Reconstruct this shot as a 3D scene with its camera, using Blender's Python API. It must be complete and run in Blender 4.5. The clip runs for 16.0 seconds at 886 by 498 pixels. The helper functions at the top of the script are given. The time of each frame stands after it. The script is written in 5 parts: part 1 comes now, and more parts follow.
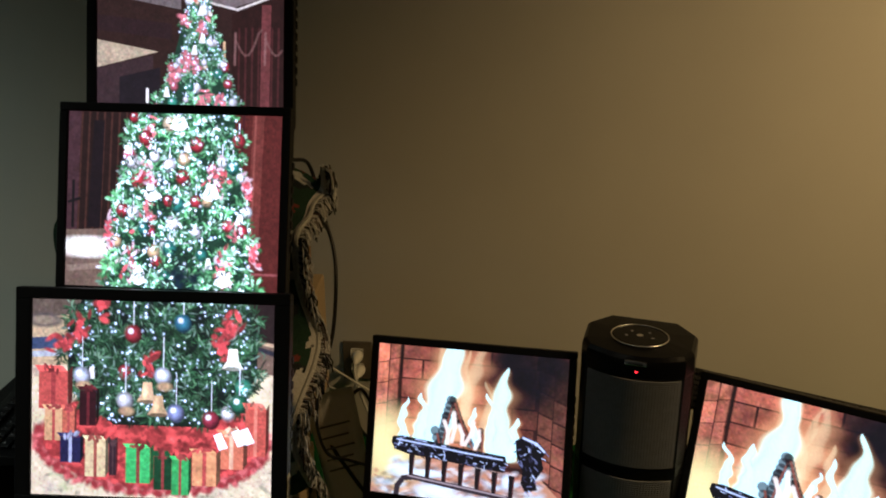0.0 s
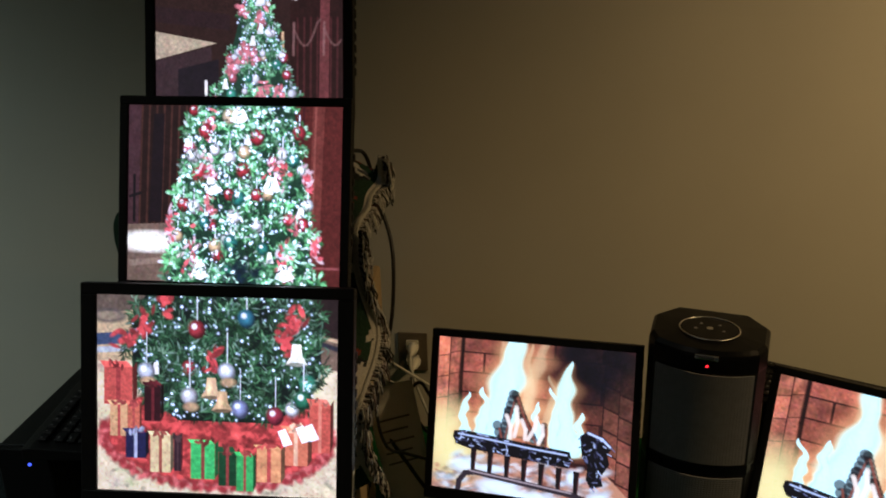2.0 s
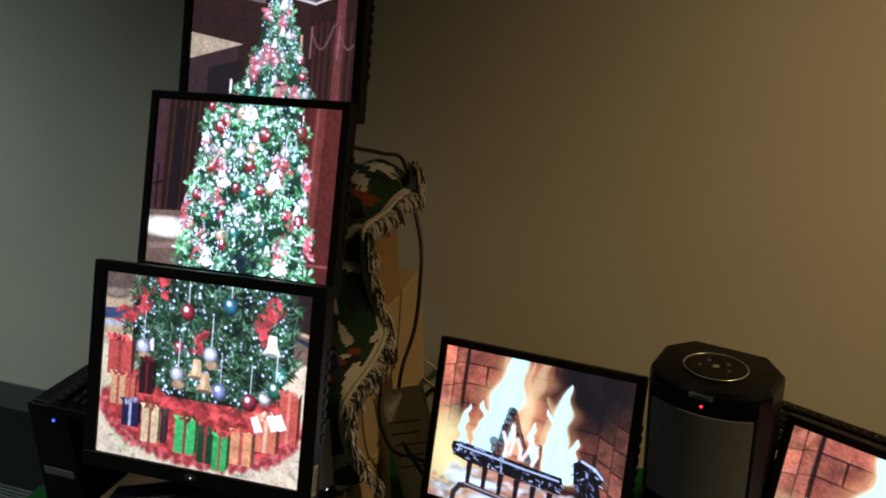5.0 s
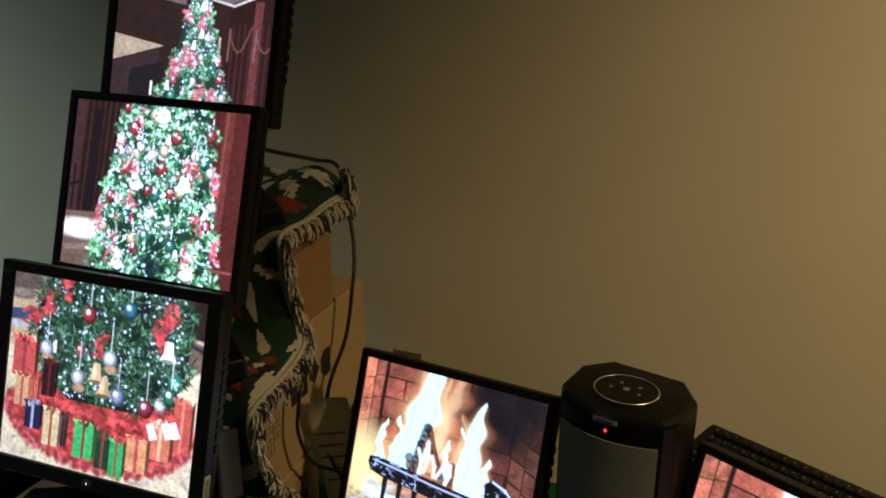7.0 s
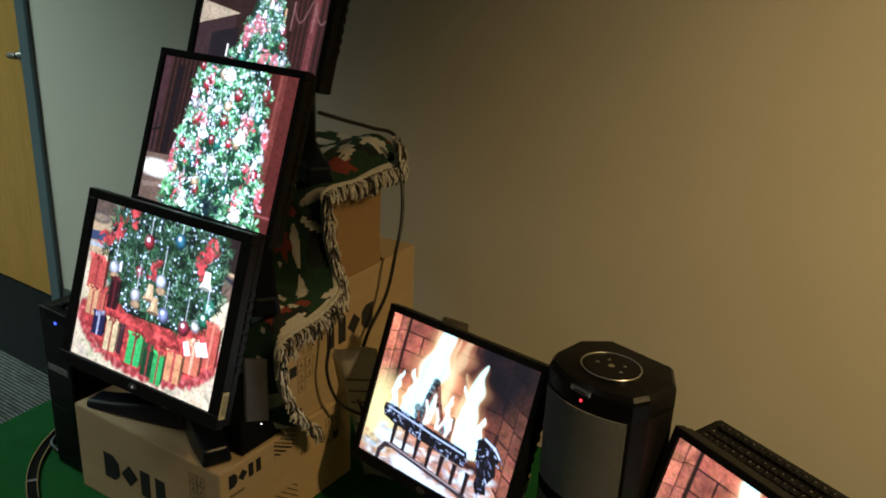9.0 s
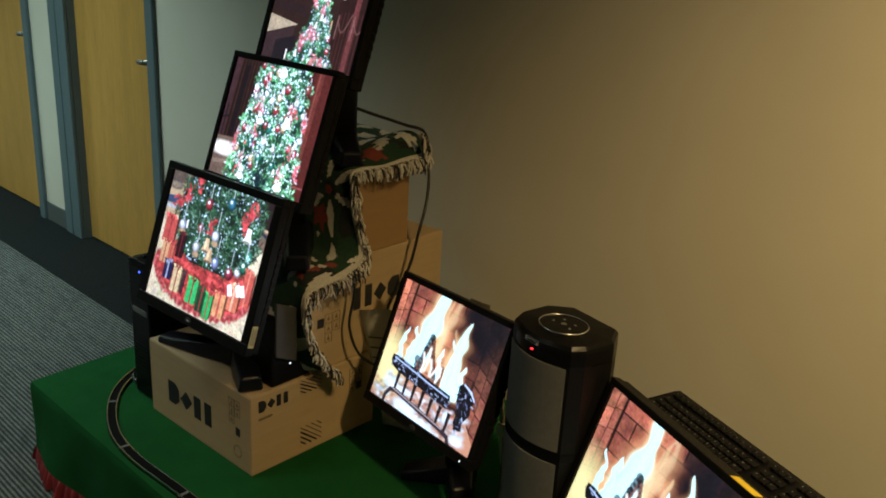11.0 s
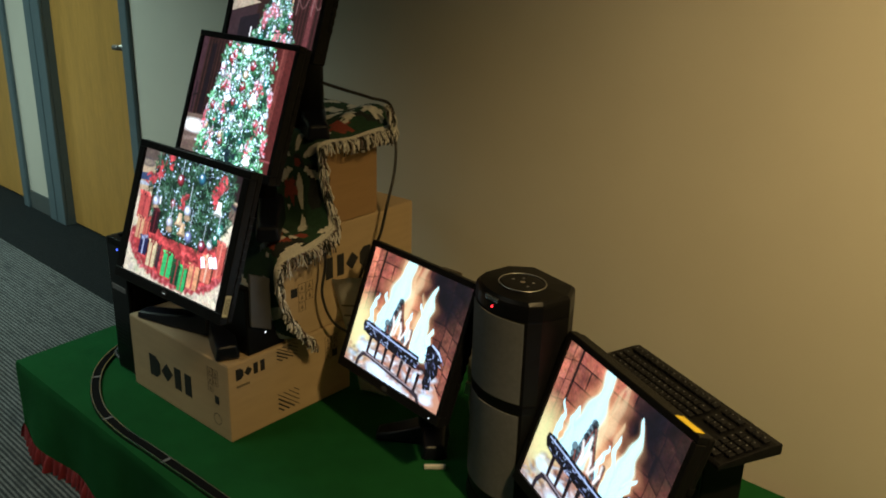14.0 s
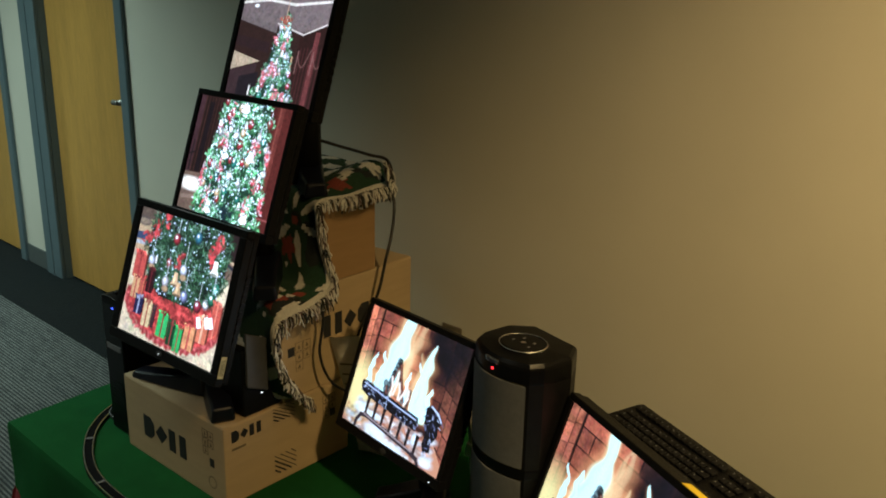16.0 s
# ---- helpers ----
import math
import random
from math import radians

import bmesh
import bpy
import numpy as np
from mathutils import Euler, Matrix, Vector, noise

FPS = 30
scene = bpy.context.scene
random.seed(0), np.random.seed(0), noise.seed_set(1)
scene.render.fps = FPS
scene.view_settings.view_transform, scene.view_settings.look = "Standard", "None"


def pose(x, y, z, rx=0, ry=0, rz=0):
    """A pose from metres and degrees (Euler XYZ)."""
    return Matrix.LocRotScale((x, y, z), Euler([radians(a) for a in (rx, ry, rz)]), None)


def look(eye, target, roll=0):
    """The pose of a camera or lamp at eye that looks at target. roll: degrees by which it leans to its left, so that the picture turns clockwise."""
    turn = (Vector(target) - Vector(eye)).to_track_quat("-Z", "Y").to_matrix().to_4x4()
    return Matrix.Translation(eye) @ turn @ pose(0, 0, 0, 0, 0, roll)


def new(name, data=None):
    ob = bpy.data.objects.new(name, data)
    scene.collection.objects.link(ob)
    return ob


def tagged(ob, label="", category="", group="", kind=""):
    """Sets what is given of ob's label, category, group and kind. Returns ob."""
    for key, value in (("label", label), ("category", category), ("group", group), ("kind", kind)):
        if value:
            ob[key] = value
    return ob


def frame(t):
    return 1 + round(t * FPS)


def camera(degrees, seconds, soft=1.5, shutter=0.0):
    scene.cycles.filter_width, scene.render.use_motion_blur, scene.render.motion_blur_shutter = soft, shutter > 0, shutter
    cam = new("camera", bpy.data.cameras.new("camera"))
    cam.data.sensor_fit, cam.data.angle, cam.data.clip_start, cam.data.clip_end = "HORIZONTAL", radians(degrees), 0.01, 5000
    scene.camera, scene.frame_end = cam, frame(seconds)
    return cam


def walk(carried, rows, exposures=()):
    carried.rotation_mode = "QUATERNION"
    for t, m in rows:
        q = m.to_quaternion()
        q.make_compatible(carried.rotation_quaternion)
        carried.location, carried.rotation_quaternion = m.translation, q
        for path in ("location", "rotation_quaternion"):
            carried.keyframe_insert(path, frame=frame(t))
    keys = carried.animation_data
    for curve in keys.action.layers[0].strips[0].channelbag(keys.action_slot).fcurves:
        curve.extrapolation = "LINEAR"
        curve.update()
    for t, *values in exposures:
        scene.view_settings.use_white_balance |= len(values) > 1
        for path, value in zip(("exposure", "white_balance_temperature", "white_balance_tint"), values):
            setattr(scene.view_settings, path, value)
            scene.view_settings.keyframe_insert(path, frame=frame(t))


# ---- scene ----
cam = camera(55.0, 16.0, 1.9)
PATH = [
    (0, (0.182, 0.225, 1.965), (0.012, 2.099, 1.287), 0.1),
    (0.5, (0.181, 0.228, 1.965), (-0.028, 2.094, 1.278), -0.1),
    (1, (0.172, 0.237, 1.966), (-0.075, 2.096, 1.271), -0.7),
    (1.5, (0.159, 0.243, 1.964), (-0.116, 2.097, 1.265), -1.2),
    (2, (0.138, 0.255, 1.964), (-0.123, 2.107, 1.256), -1.3),
    (2.5, (0.114, 0.271, 1.966), (-0.137, 2.12, 1.247), -1.1),
    (3, (0.093, 0.271, 1.964), (-0.108, 2.127, 1.246), -1.1),
    (5.5, (0.489, 0.354, 1.953), (-0.239, 2.088, 1.273), -1.0),
    (6, (0.468, 0.36, 1.945), (-0.198, 2.125, 1.279), -0.5),
    (6.5, (0.468, 0.376, 1.948), (-0.131, 2.166, 1.287), 0.1),
    (7, (0.625, 0.449, 1.948), (-0.123, 2.18, 1.283), -0.1),
    (7.5, (0.72, 0.488, 1.953), (-0.172, 2.143, 1.272), 0.6),
    (8, (0.753, 0.474, 1.944), (-0.211, 2.083, 1.25), 1.6),
    (10.5, (1.196, 0.404, 1.948), (-0.027, 1.849, 1.303), 2.9),
    (11, (1.287, 0.364, 1.946), (0.0, 1.758, 1.311), 3.3),
    (11.5, (1.332, 0.347, 1.941), (0.051, 1.744, 1.301), 3.4),
    (12, (1.356, 0.338, 1.931), (0.076, 1.723, 1.266), 2.7),
    (12.5, (1.372, 0.337, 1.931), (0.096, 1.714, 1.241), 2.2),
    (13, (1.384, 0.332, 1.934), (0.117, 1.712, 1.234), 1.9),
    (13.5, (1.388, 0.342, 1.935), (0.126, 1.736, 1.254), 1.7),
    (14, (1.385, 0.354, 1.934), (0.121, 1.75, 1.261), 1.7),
    (14.5, (1.383, 0.364, 1.937), (0.118, 1.765, 1.277), 1.8),
    (15, (1.377, 0.382, 1.944), (0.102, 1.788, 1.312), 1.5),
    (15.5, (1.368, 0.383, 1.951), (0.088, 1.797, 1.348), 1.4),
    (16, (1.364, 0.377, 1.955), (0.077, 1.797, 1.383), 1.3),
]
EXPOSURES = [(0.0, -0.30, 6350, 17), (1.5, -0.44, 6350, 17), (3.2, -0.55, 6350, 17), (5.5, -0.24, 6350, 15), (7.0, -0.05, 6350, 13), (8.2, 0.19, 6350, 12), (10.5, 0.31, 6350, 8), (16.0, 0.31, 6350, 7)]
walk(cam, [(t, look(eye, target, roll)) for t, eye, target, roll in PATH], EXPOSURES)

# ---- light ----
world = bpy.data.worlds.new("world")
scene.world = world
world.use_nodes = True
world.node_tree.nodes["Background"].inputs[0].default_value = (0.9, 0.95, 1.0, 1)
world.node_tree.nodes["Background"].inputs[1].default_value = 0.012


def lamp(kind, name, m, power, colour, **more):
    data = bpy.data.lights.new(name, kind)
    data.energy, data.color = power, colour
    ob = new(name, data)
    ob.matrix_world = m
    return ob, data


LAMPS = 3.06
ob, spot = lamp("SPOT", "downlight_lamp", look((1.95, 1.02, LAMPS), (1.08, 2.17, 0.66)), 222, (1.0, 0.69, 0.30))
spot.spot_size, spot.spot_blend, spot.shadow_soft_size = radians(87), 1.0, 0.08
for x, power in ((-2.7, 29), (-5.0, 31)):
    ob, tube = lamp("AREA", "corridor_lamp", look((x, 0.95, LAMPS), (x, 0.9501, 0.0)), power, (0.75, 1.0, 0.92))
    tube.shape, tube.size, tube.size_y, tube.spread = "RECTANGLE", 1.2, 0.6, radians(118)
# added fill light, no known fixture: lifts the carton fronts and the felt's left
ob, tube = lamp("AREA", "fill_lamp", look((-1.45, -0.30, LAMPS), (-1.45, -0.2999, 0.0)), 13, (1.0, 0.97, 0.80))
tube.shape, tube.size, tube.size_y, tube.spread = "RECTANGLE", 1.2, 0.6, radians(118)


# ---- materials ----
def lin(c):
    """sRGB 0-255 to linear."""
    c = np.asarray(c, float) / 255
    return np.where(c <= 0.04045, c / 12.92, ((c + 0.055) / 1.055) ** 2.4)


def mat(name, colour, rough=0.6, metal=0.0, vary=0.15, scale=30.0, bump=0.1, fine=400.0, coat=0.0, stretch=(1, 1, 1), by_object=0.0, spec=0.5):
    m = bpy.data.materials.new(name)
    m.use_nodes = True
    nt = m.node_tree
    n, l = nt.nodes, nt.links
    b = n["Principled BSDF"]
    b.inputs["Roughness"].default_value, b.inputs["Metallic"].default_value = rough, metal
    b.inputs["Coat Weight"].default_value, b.inputs["Specular IOR Level"].default_value = coat, spec
    tc = n.new("ShaderNodeTexCoord")
    mp = n.new("ShaderNodeMapping")
    mp.inputs["Scale"].default_value = stretch
    l.new(tc.outputs["Object"], mp.inputs[0])
    big, small = n.new("ShaderNodeTexNoise"), n.new("ShaderNodeTexNoise")
    for node, s in ((big, scale), (small, fine)):
        node.inputs["Scale"].default_value = s
        node.inputs["Detail"].default_value = 4
        l.new(mp.outputs[0], node.inputs["Vector"])
    add = n.new("ShaderNodeMath")
    add.operation = "ADD"
    l.new(big.outputs[0], add.inputs[0])
    l.new(small.outputs[0], add.inputs[1])
    rng = n.new("ShaderNodeMapRange")
    for k, v in zip(("From Min", "From Max", "To Min", "To Max"), (0.7, 1.3, 1 - vary, 1 + vary)):
        rng.inputs[k].default_value = v
    l.new(add.outputs[0], rng.inputs["Value"])
    hsv = n.new("ShaderNodeHueSaturation")
    hsv.inputs["Color"].default_value = (*colour, 1)
    last = rng.outputs[0]
    if by_object:
        info, r2, mul = n.new("ShaderNodeObjectInfo"), n.new("ShaderNodeMapRange"), n.new("ShaderNodeMath")
        r2.inputs["To Min"].default_value, r2.inputs["To Max"].default_value = 1 - by_object, 1 + by_object
        mul.operation = "MULTIPLY"
        l.new(info.outputs["Random"], r2.inputs["Value"])
        l.new(r2.outputs[0], mul.inputs[0])
        l.new(last, mul.inputs[1])
        last = mul.outputs[0]
    l.new(last, hsv.inputs["Value"])
    l.new(hsv.outputs[0], b.inputs["Base Color"])
    if bump:
        bp = n.new("ShaderNodeBump")
        bp.inputs["Strength"].default_value, bp.inputs["Distance"].default_value = bump, 0.002
        l.new(small.outputs[0], bp.inputs["Height"])
        l.new(bp.outputs[0], b.inputs["Normal"])
    return m


def glow(name, colour, power):
    m = bpy.data.materials.new(name)
    m.use_nodes = True
    b = m.node_tree.nodes["Principled BSDF"]
    b.inputs["Base Color"].default_value = (0, 0, 0, 1)
    b.inputs["Emission Color"].default_value, b.inputs["Emission Strength"].default_value = (*colour, 1), power
    return m


def display(name, power):
    """A lit panel under a matt film: each point gives off its own colour."""
    m = bpy.data.materials.new(name)
    m.use_nodes = True
    nt = m.node_tree
    b = nt.nodes["Principled BSDF"]
    b.inputs["Base Color"].default_value, b.inputs["Roughness"].default_value = (0.01, 0.01, 0.01, 1), 0.35
    at = nt.nodes.new("ShaderNodeAttribute")
    at.attribute_name = "Col"
    nt.links.new(at.outputs["Color"], b.inputs["Emission Color"])
    b.inputs["Emission Strength"].default_value = power / 0.36
    b.inputs["Coat Weight"].default_value, b.inputs["Coat Roughness"].default_value = 1.0, 0.4
    b.inputs["Coat IOR"].default_value, b.inputs["Coat Tint"].default_value = 1.06, (0.36, 0.36, 0.36, 1)
    return m


WALL = mat("wall_paint", (0.52, 0.495, 0.42), 0.75, vary=0.05, scale=3, bump=0.25, fine=700)
CEIL = mat("ceiling_paint", (0.7, 0.7, 0.68), 0.9, vary=0.05)


def ribbed_carpet():
    m = mat("ribbed_carpet", (0.13, 0.14, 0.13), 0.95, spec=0.1, vary=0.3, scale=50, bump=0.6, fine=300)
    nt = m.node_tree
    n, l = nt.nodes, nt.links
    hsv = next(k for k in n if k.bl_idname == "ShaderNodeHueSaturation")
    tc = n.new("ShaderNodeTexCoord")
    wave, noise_t, mp = n.new("ShaderNodeTexWave"), n.new("ShaderNodeTexNoise"), n.new("ShaderNodeMapping")
    wave.bands_direction, wave.inputs["Scale"].default_value = "Y", 24.0
    wave.inputs["Distortion"].default_value, wave.inputs["Detail Scale"].default_value = 0.6, 2.0
    mp.inputs["Scale"].default_value = (9, 70, 1)
    noise_t.inputs["Scale"].default_value, noise_t.inputs["Detail"].default_value = 1.0, 3
    l.new(tc.outputs["Object"], wave.inputs["Vector"])
    l.new(tc.outputs["Object"], mp.inputs[0])
    l.new(mp.outputs[0], noise_t.inputs["Vector"])
    mul = n.new("ShaderNodeMath")
    mul.operation = "MULTIPLY"
    l.new(wave.outputs["Fac"], mul.inputs[0])
    l.new(noise_t.outputs[0], mul.inputs[1])
    ramp = n.new("ShaderNodeValToRGB")
    ramp.color_ramp.elements[0].position, ramp.color_ramp.elements[0].color = 0.10, (0.020, 0.024, 0.025, 1)
    ramp.color_ramp.elements[1].position, ramp.color_ramp.elements[1].color = 0.45, (0.105, 0.110, 0.106, 1)
    l.new(mul.outputs[0], ramp.inputs[0])
    l.new(ramp.outputs[0], hsv.inputs["Color"])
    return m


CARPET = ribbed_carpet()
BORDER = mat("dark_carpet", (0.007, 0.009, 0.0095), 0.95, spec=0.1, vary=0.4, scale=90, bump=0.8)
FELT = mat("green_felt", (0.008, 0.064, 0.017), 0.95, spec=0.06, vary=0.16, scale=14, bump=0.5, fine=900)
RED = mat("red_trim", (0.18, 0.010, 0.012), 0.9, vary=0.3, scale=40, bump=0.5)
CARD = mat("cardboard", (0.41, 0.30, 0.17), 0.8, vary=0.07, scale=9, bump=0.15, stretch=(1, 1, 6))
CARD_DARK = mat("brown_cardboard", (0.30, 0.18, 0.08), 0.85, vary=0.08, scale=9, bump=0.15, stretch=(1, 1, 6))
INK = mat("black_ink", (0.012, 0.012, 0.014), 0.6, vary=0.2, bump=0)
BLACK = mat("black_plastic", (0.0045, 0.0045, 0.005), 0.45, spec=0.15, vary=0.25, scale=60, bump=0.15, fine=1500)
GLOSS = mat("gloss_black_plastic", (0.0035, 0.0035, 0.004), 0.3, vary=0.1, bump=0, spec=0.13)
NAVY = mat("dark_stand_plastic", (0.005, 0.006, 0.011), 0.34, spec=0.3, vary=0.2, bump=0.05)
GREY = mat("grey_plastic", (0.13, 0.13, 0.135), 0.5, vary=0.1)
SILVER = mat("silver_metal", (0.6, 0.6, 0.62), 0.25, 1.0, vary=0.1)
RAILM = mat("nickel_rail", (0.72, 0.72, 0.70), 0.2, 1.0, vary=0.1)
GRILLE = mat("perforated_metal_grille", (0.15, 0.155, 0.16), 0.55, 0.3, vary=0.12, scale=80)
DOORW = mat("honey_wood", (0.43, 0.232, 0.056), 0.45, vary=0.16, scale=1.6, bump=0.05, fine=22, stretch=(7, 7, 0.7))
FRAME = mat("blue_grey_frame_paint", (0.09, 0.125, 0.14), 0.45, vary=0.08)
BASEB = mat("rubber_base", (0.07, 0.08, 0.078), 0.6, vary=0.1)
WHITEP = mat("white_plastic", (0.7, 0.68, 0.6), 0.4, vary=0.06)
CABLE = mat("black_rubber_cable", (0.007, 0.007, 0.007), 0.45, vary=0.1, bump=0)
WCABLE = mat("pale_cable", (0.5, 0.5, 0.46), 0.45, vary=0.1, bump=0)
PAPER = mat("white_paper", (0.68, 0.67, 0.64), 0.8, vary=0.06)
YELLOW = mat("yellow_tape", (0.75, 0.55, 0.03), 0.5, vary=0.08)


# ---- mesh helpers ----
def part(name, bm, material, parent=None, label="", smooth=False):
    me = bpy.data.meshes.new(name)
    if smooth:
        for f in bm.faces:
            f.smooth = True
    bm.to_mesh(me)
    bm.free()
    for m in material if isinstance(material, (list, tuple)) else (material,):
        me.materials.append(m)
    ob = new(name, me)
    if parent is not None:
        ob.parent = parent
    if label:
        ob["label"] = label
    return ob


def thing(name, m, label, category, group="", kind=""):
    ob = new(name)
    ob.empty_display_size = 0.05
    ob.matrix_world = m
    return tagged(ob, label, category, group, kind)


def box(bm, x0, x1, y0, y1, z0, z1, bevel=0.0, seg=2, m=None):
    r = bmesh.ops.create_cube(bm, size=1)
    vs = r["verts"]
    bmesh.ops.scale(bm, vec=(x1 - x0, y1 - y0, z1 - z0), verts=vs)
    bmesh.ops.translate(bm, vec=((x0 + x1) / 2, (y0 + y1) / 2, (z0 + z1) / 2), verts=vs)
    if bevel:
        es = list({e for v in vs for e in v.link_edges})
        r = bmesh.ops.bevel(bm, geom=es, offset=bevel, segments=seg, affect="EDGES", profile=0.5)
        vs = list({v for f in r["faces"] for v in f.verts} | {v for v in vs if v.is_valid})
    if m is not None:
        bmesh.ops.transform(bm, matrix=m, verts=vs)
    return vs


def boxed(*a, **k):
    bm = bmesh.new()
    box(bm, *a, **k)
    return bm


def prism(pts, z0, z1, bevel=0.0, axis="z"):
    """An outline carried from z0 to z1 (axis z), or along y when axis is 'y' (points are then x, z)."""
    bm = bmesh.new()
    mk = (lambda p, h: (p[0], p[1], h)) if axis == "z" else (lambda p, h: (p[0], h, p[1])) if axis == "y" else (lambda p, h: (h, p[0], p[1]))
    lo, hi = [bm.verts.new(mk(p, z0)) for p in pts], [bm.verts.new(mk(p, z1)) for p in pts]
    n = len(pts)
    bm.faces.new(lo), bm.faces.new(hi)
    for i in range(n):
        bm.faces.new((lo[i], lo[(i + 1) % n], hi[(i + 1) % n], hi[i]))
    bmesh.ops.recalc_face_normals(bm, faces=bm.faces)
    if bevel:
        bmesh.ops.bevel(bm, geom=[e for e in bm.edges if e.calc_face_angle(0) > 0.6], offset=bevel, segments=2, affect="EDGES", profile=0.5)
    return bm


def spline(pts, n=10):
    """Points of a smooth line through pts."""
    P = [Vector(p) for p in pts]
    P = [2 * P[0] - P[1]] + P + [2 * P[-1] - P[-2]]
    out = []
    for i in range(1, len(P) - 2):
        a, b, c, d = P[i - 1:i + 3]
        for k in range(n):
            t = k / n
            out.append(0.5 * (2 * b + (c - a) * t + (2 * a - 5 * b + 4 * c - d) * t * t + (3 * b - a - 3 * c + d) * t ** 3))
    return out + [P[-2]]


def tube_mesh(pts, r, sides=8, bm=None):
    bm = bm or bmesh.new()
    rings = []
    for i, p in enumerate(pts):
        d = (pts[min(i + 1, len(pts) - 1)] - pts[max(i - 1, 0)]).normalized()
        u = d.orthogonal().normalized() if i == 0 else (u - d * u.dot(d)).normalized()
        w = d.cross(u)
        rings.append([bm.verts.new(p + r * (math.cos(a) * u + math.sin(a) * w)) for a in [2 * math.pi * k / sides for k in range(sides)]])
    for a, b in zip(rings, rings[1:]):
        for k in range(sides):
            bm.faces.new((a[k], a[(k + 1) % sides], b[(k + 1) % sides], b[k]))
    bm.faces.new(rings[0][::-1]), bm.faces.new(rings[-1])
    return bm


def lathe(profile, sides=32):
    """Profile of (radius, z) turned about z."""
    bm = bmesh.new()
    rings = [[bm.verts.new((r * math.cos(2 * math.pi * k / sides), r * math.sin(2 * math.pi * k / sides), z)) for k in range(sides)] for r, z in profile]
    for a, b in zip(rings, rings[1:]):
        for k in range(sides):
            bm.faces.new((a[k], a[(k + 1) % sides], b[(k + 1) % sides], b[k]))
    bm.faces.new(rings[0][::-1]), bm.faces.new(rings[-1])
    return bm


def slab(name, material, label, category, x0, x1, y0, y1, z0, z1):
    return tagged(part(name, boxed(x0, x1, y0, y1, z0, z1), material), label, category, kind="structure")


# ---- the rooms' shell ----
WY, FL, H = 2.17, 0.495, 3.1
slab("floor", CARPET, "grey ribbed office carpet", "floor", -7.5, 4.0, -2.0, 1.83, FL - 0.1, FL)
slab("floor_border", BORDER, "black carpet border along the wall", "floor", -7.5, 4.0, 1.83, WY + 0.2, FL - 0.1, FL)
slab("ceiling", CEIL, "plain white ceiling", "ceiling", -7.5, 4.0, -2.0, WY + 0.2, H, H + 0.1)
slab("wall_south", WALL, "plain painted wall", "wall", -7.5, 4.0, -2.1, -2.0, FL, H)
slab("wall_east", WALL, "plain painted wall", "wall", 4.0, 4.1, -2.0, WY + 0.2, FL, H)
slab("wall_west", WALL, "plain painted wall", "wall", -7.6, -7.5, -2.0, WY + 0.2, FL, H)
# the long wall with two door openings
D2 = (-2.94, -2.092)
D1 = (-4.33, -3.385)
for n, (x0, x1) in enumerate(((-7.5, D1[0]), (D1[1], D2[0]), (D2[1], 4.0))):
    slab("wall_north_%d" % (n + 1), WALL, "plain beige painted wall", "wall", x0, x1, WY, WY + 0.14, FL, H)
    slab("baseboard_%d" % (n + 1), BASEB, "dark grey rubber baseboard", "baseboard", x0 + 0.032, x1 - (0.142 if n == 1 else 0.032), WY - 0.006, WY, FL, FL + 0.10)
for n, (x0, x1, wide) in enumerate(((*D1, 0.03), (*D2, 0.14))):
    slab("wall_lintel_%d" % (n + 1), WALL, "pale wall above a door", "wall", x0, x1, WY, WY + 0.14, FL + 2.12, H)
    door = thing("door_%d" % (n + 1), pose(x0, WY, FL), "closed honey-coloured wooden door in a blue-grey frame", "door", kind="structure")
    w = x1 - x0
    leaf = part("leaf", boxed(0.035, w - 0.027, 0.036, 0.078, 0.008, 2.07, bevel=0.002, seg=1), DOORW, door, "honey-coloured wood veneer leaf")
    bm = boxed(-wide, 0.035, -0.02, -0.001, 0.0, 2.15, bevel=0.003, seg=1)
    box(bm, 0.0005, 0.035, 0.0, 0.135, 0.0, 2.12)
    if wide > 0.1:
        box(bm, -0.062, -0.052, -0.024, -0.0205, 0.0, 2.15, bevel=0.0015, seg=1)
    part("frame_post", bm, FRAME, door, "blue-grey painted steel door frame")
    bm = boxed(w - 0.027, w + 0.035, -0.02, -0.001, 0.0, 2.15, bevel=0.003, seg=1)
    box(bm, w - 0.027, w - 0.0005, 0.0, 0.135, 0.0, 2.12)
    part("frame_post", bm, FRAME, door, "blue-grey painted steel door frame")
    part("frame_head", boxed(0.035, w - 0.027, -0.02, 0.135, 2.075, 2.15, bevel=0.003, seg=1), FRAME, door, "blue-grey painted steel door frame")
    bm = lathe([(0.034, 0), (0.034, 0.008), (0.014, 0.012), (0.012, 0.036), (0.0015, 0.038)], 20)
    bmesh.ops.transform(bm, matrix=pose(w - 0.09, 0.036, 0.98, 90, 0, 0), verts=bm.verts)
    tube_mesh(spline([(w - 0.09, 0.000, 0.98), (w - 0.105, -0.003, 0.98), (w - 0.135, 0.0, 0.978)], 6), 0.012, 8, bm)
    part("door_handle", bm, mat("dull_steel", (0.28, 0.27, 0.25), 0.45, 0.8), leaf, "steel lever handle", smooth=True)

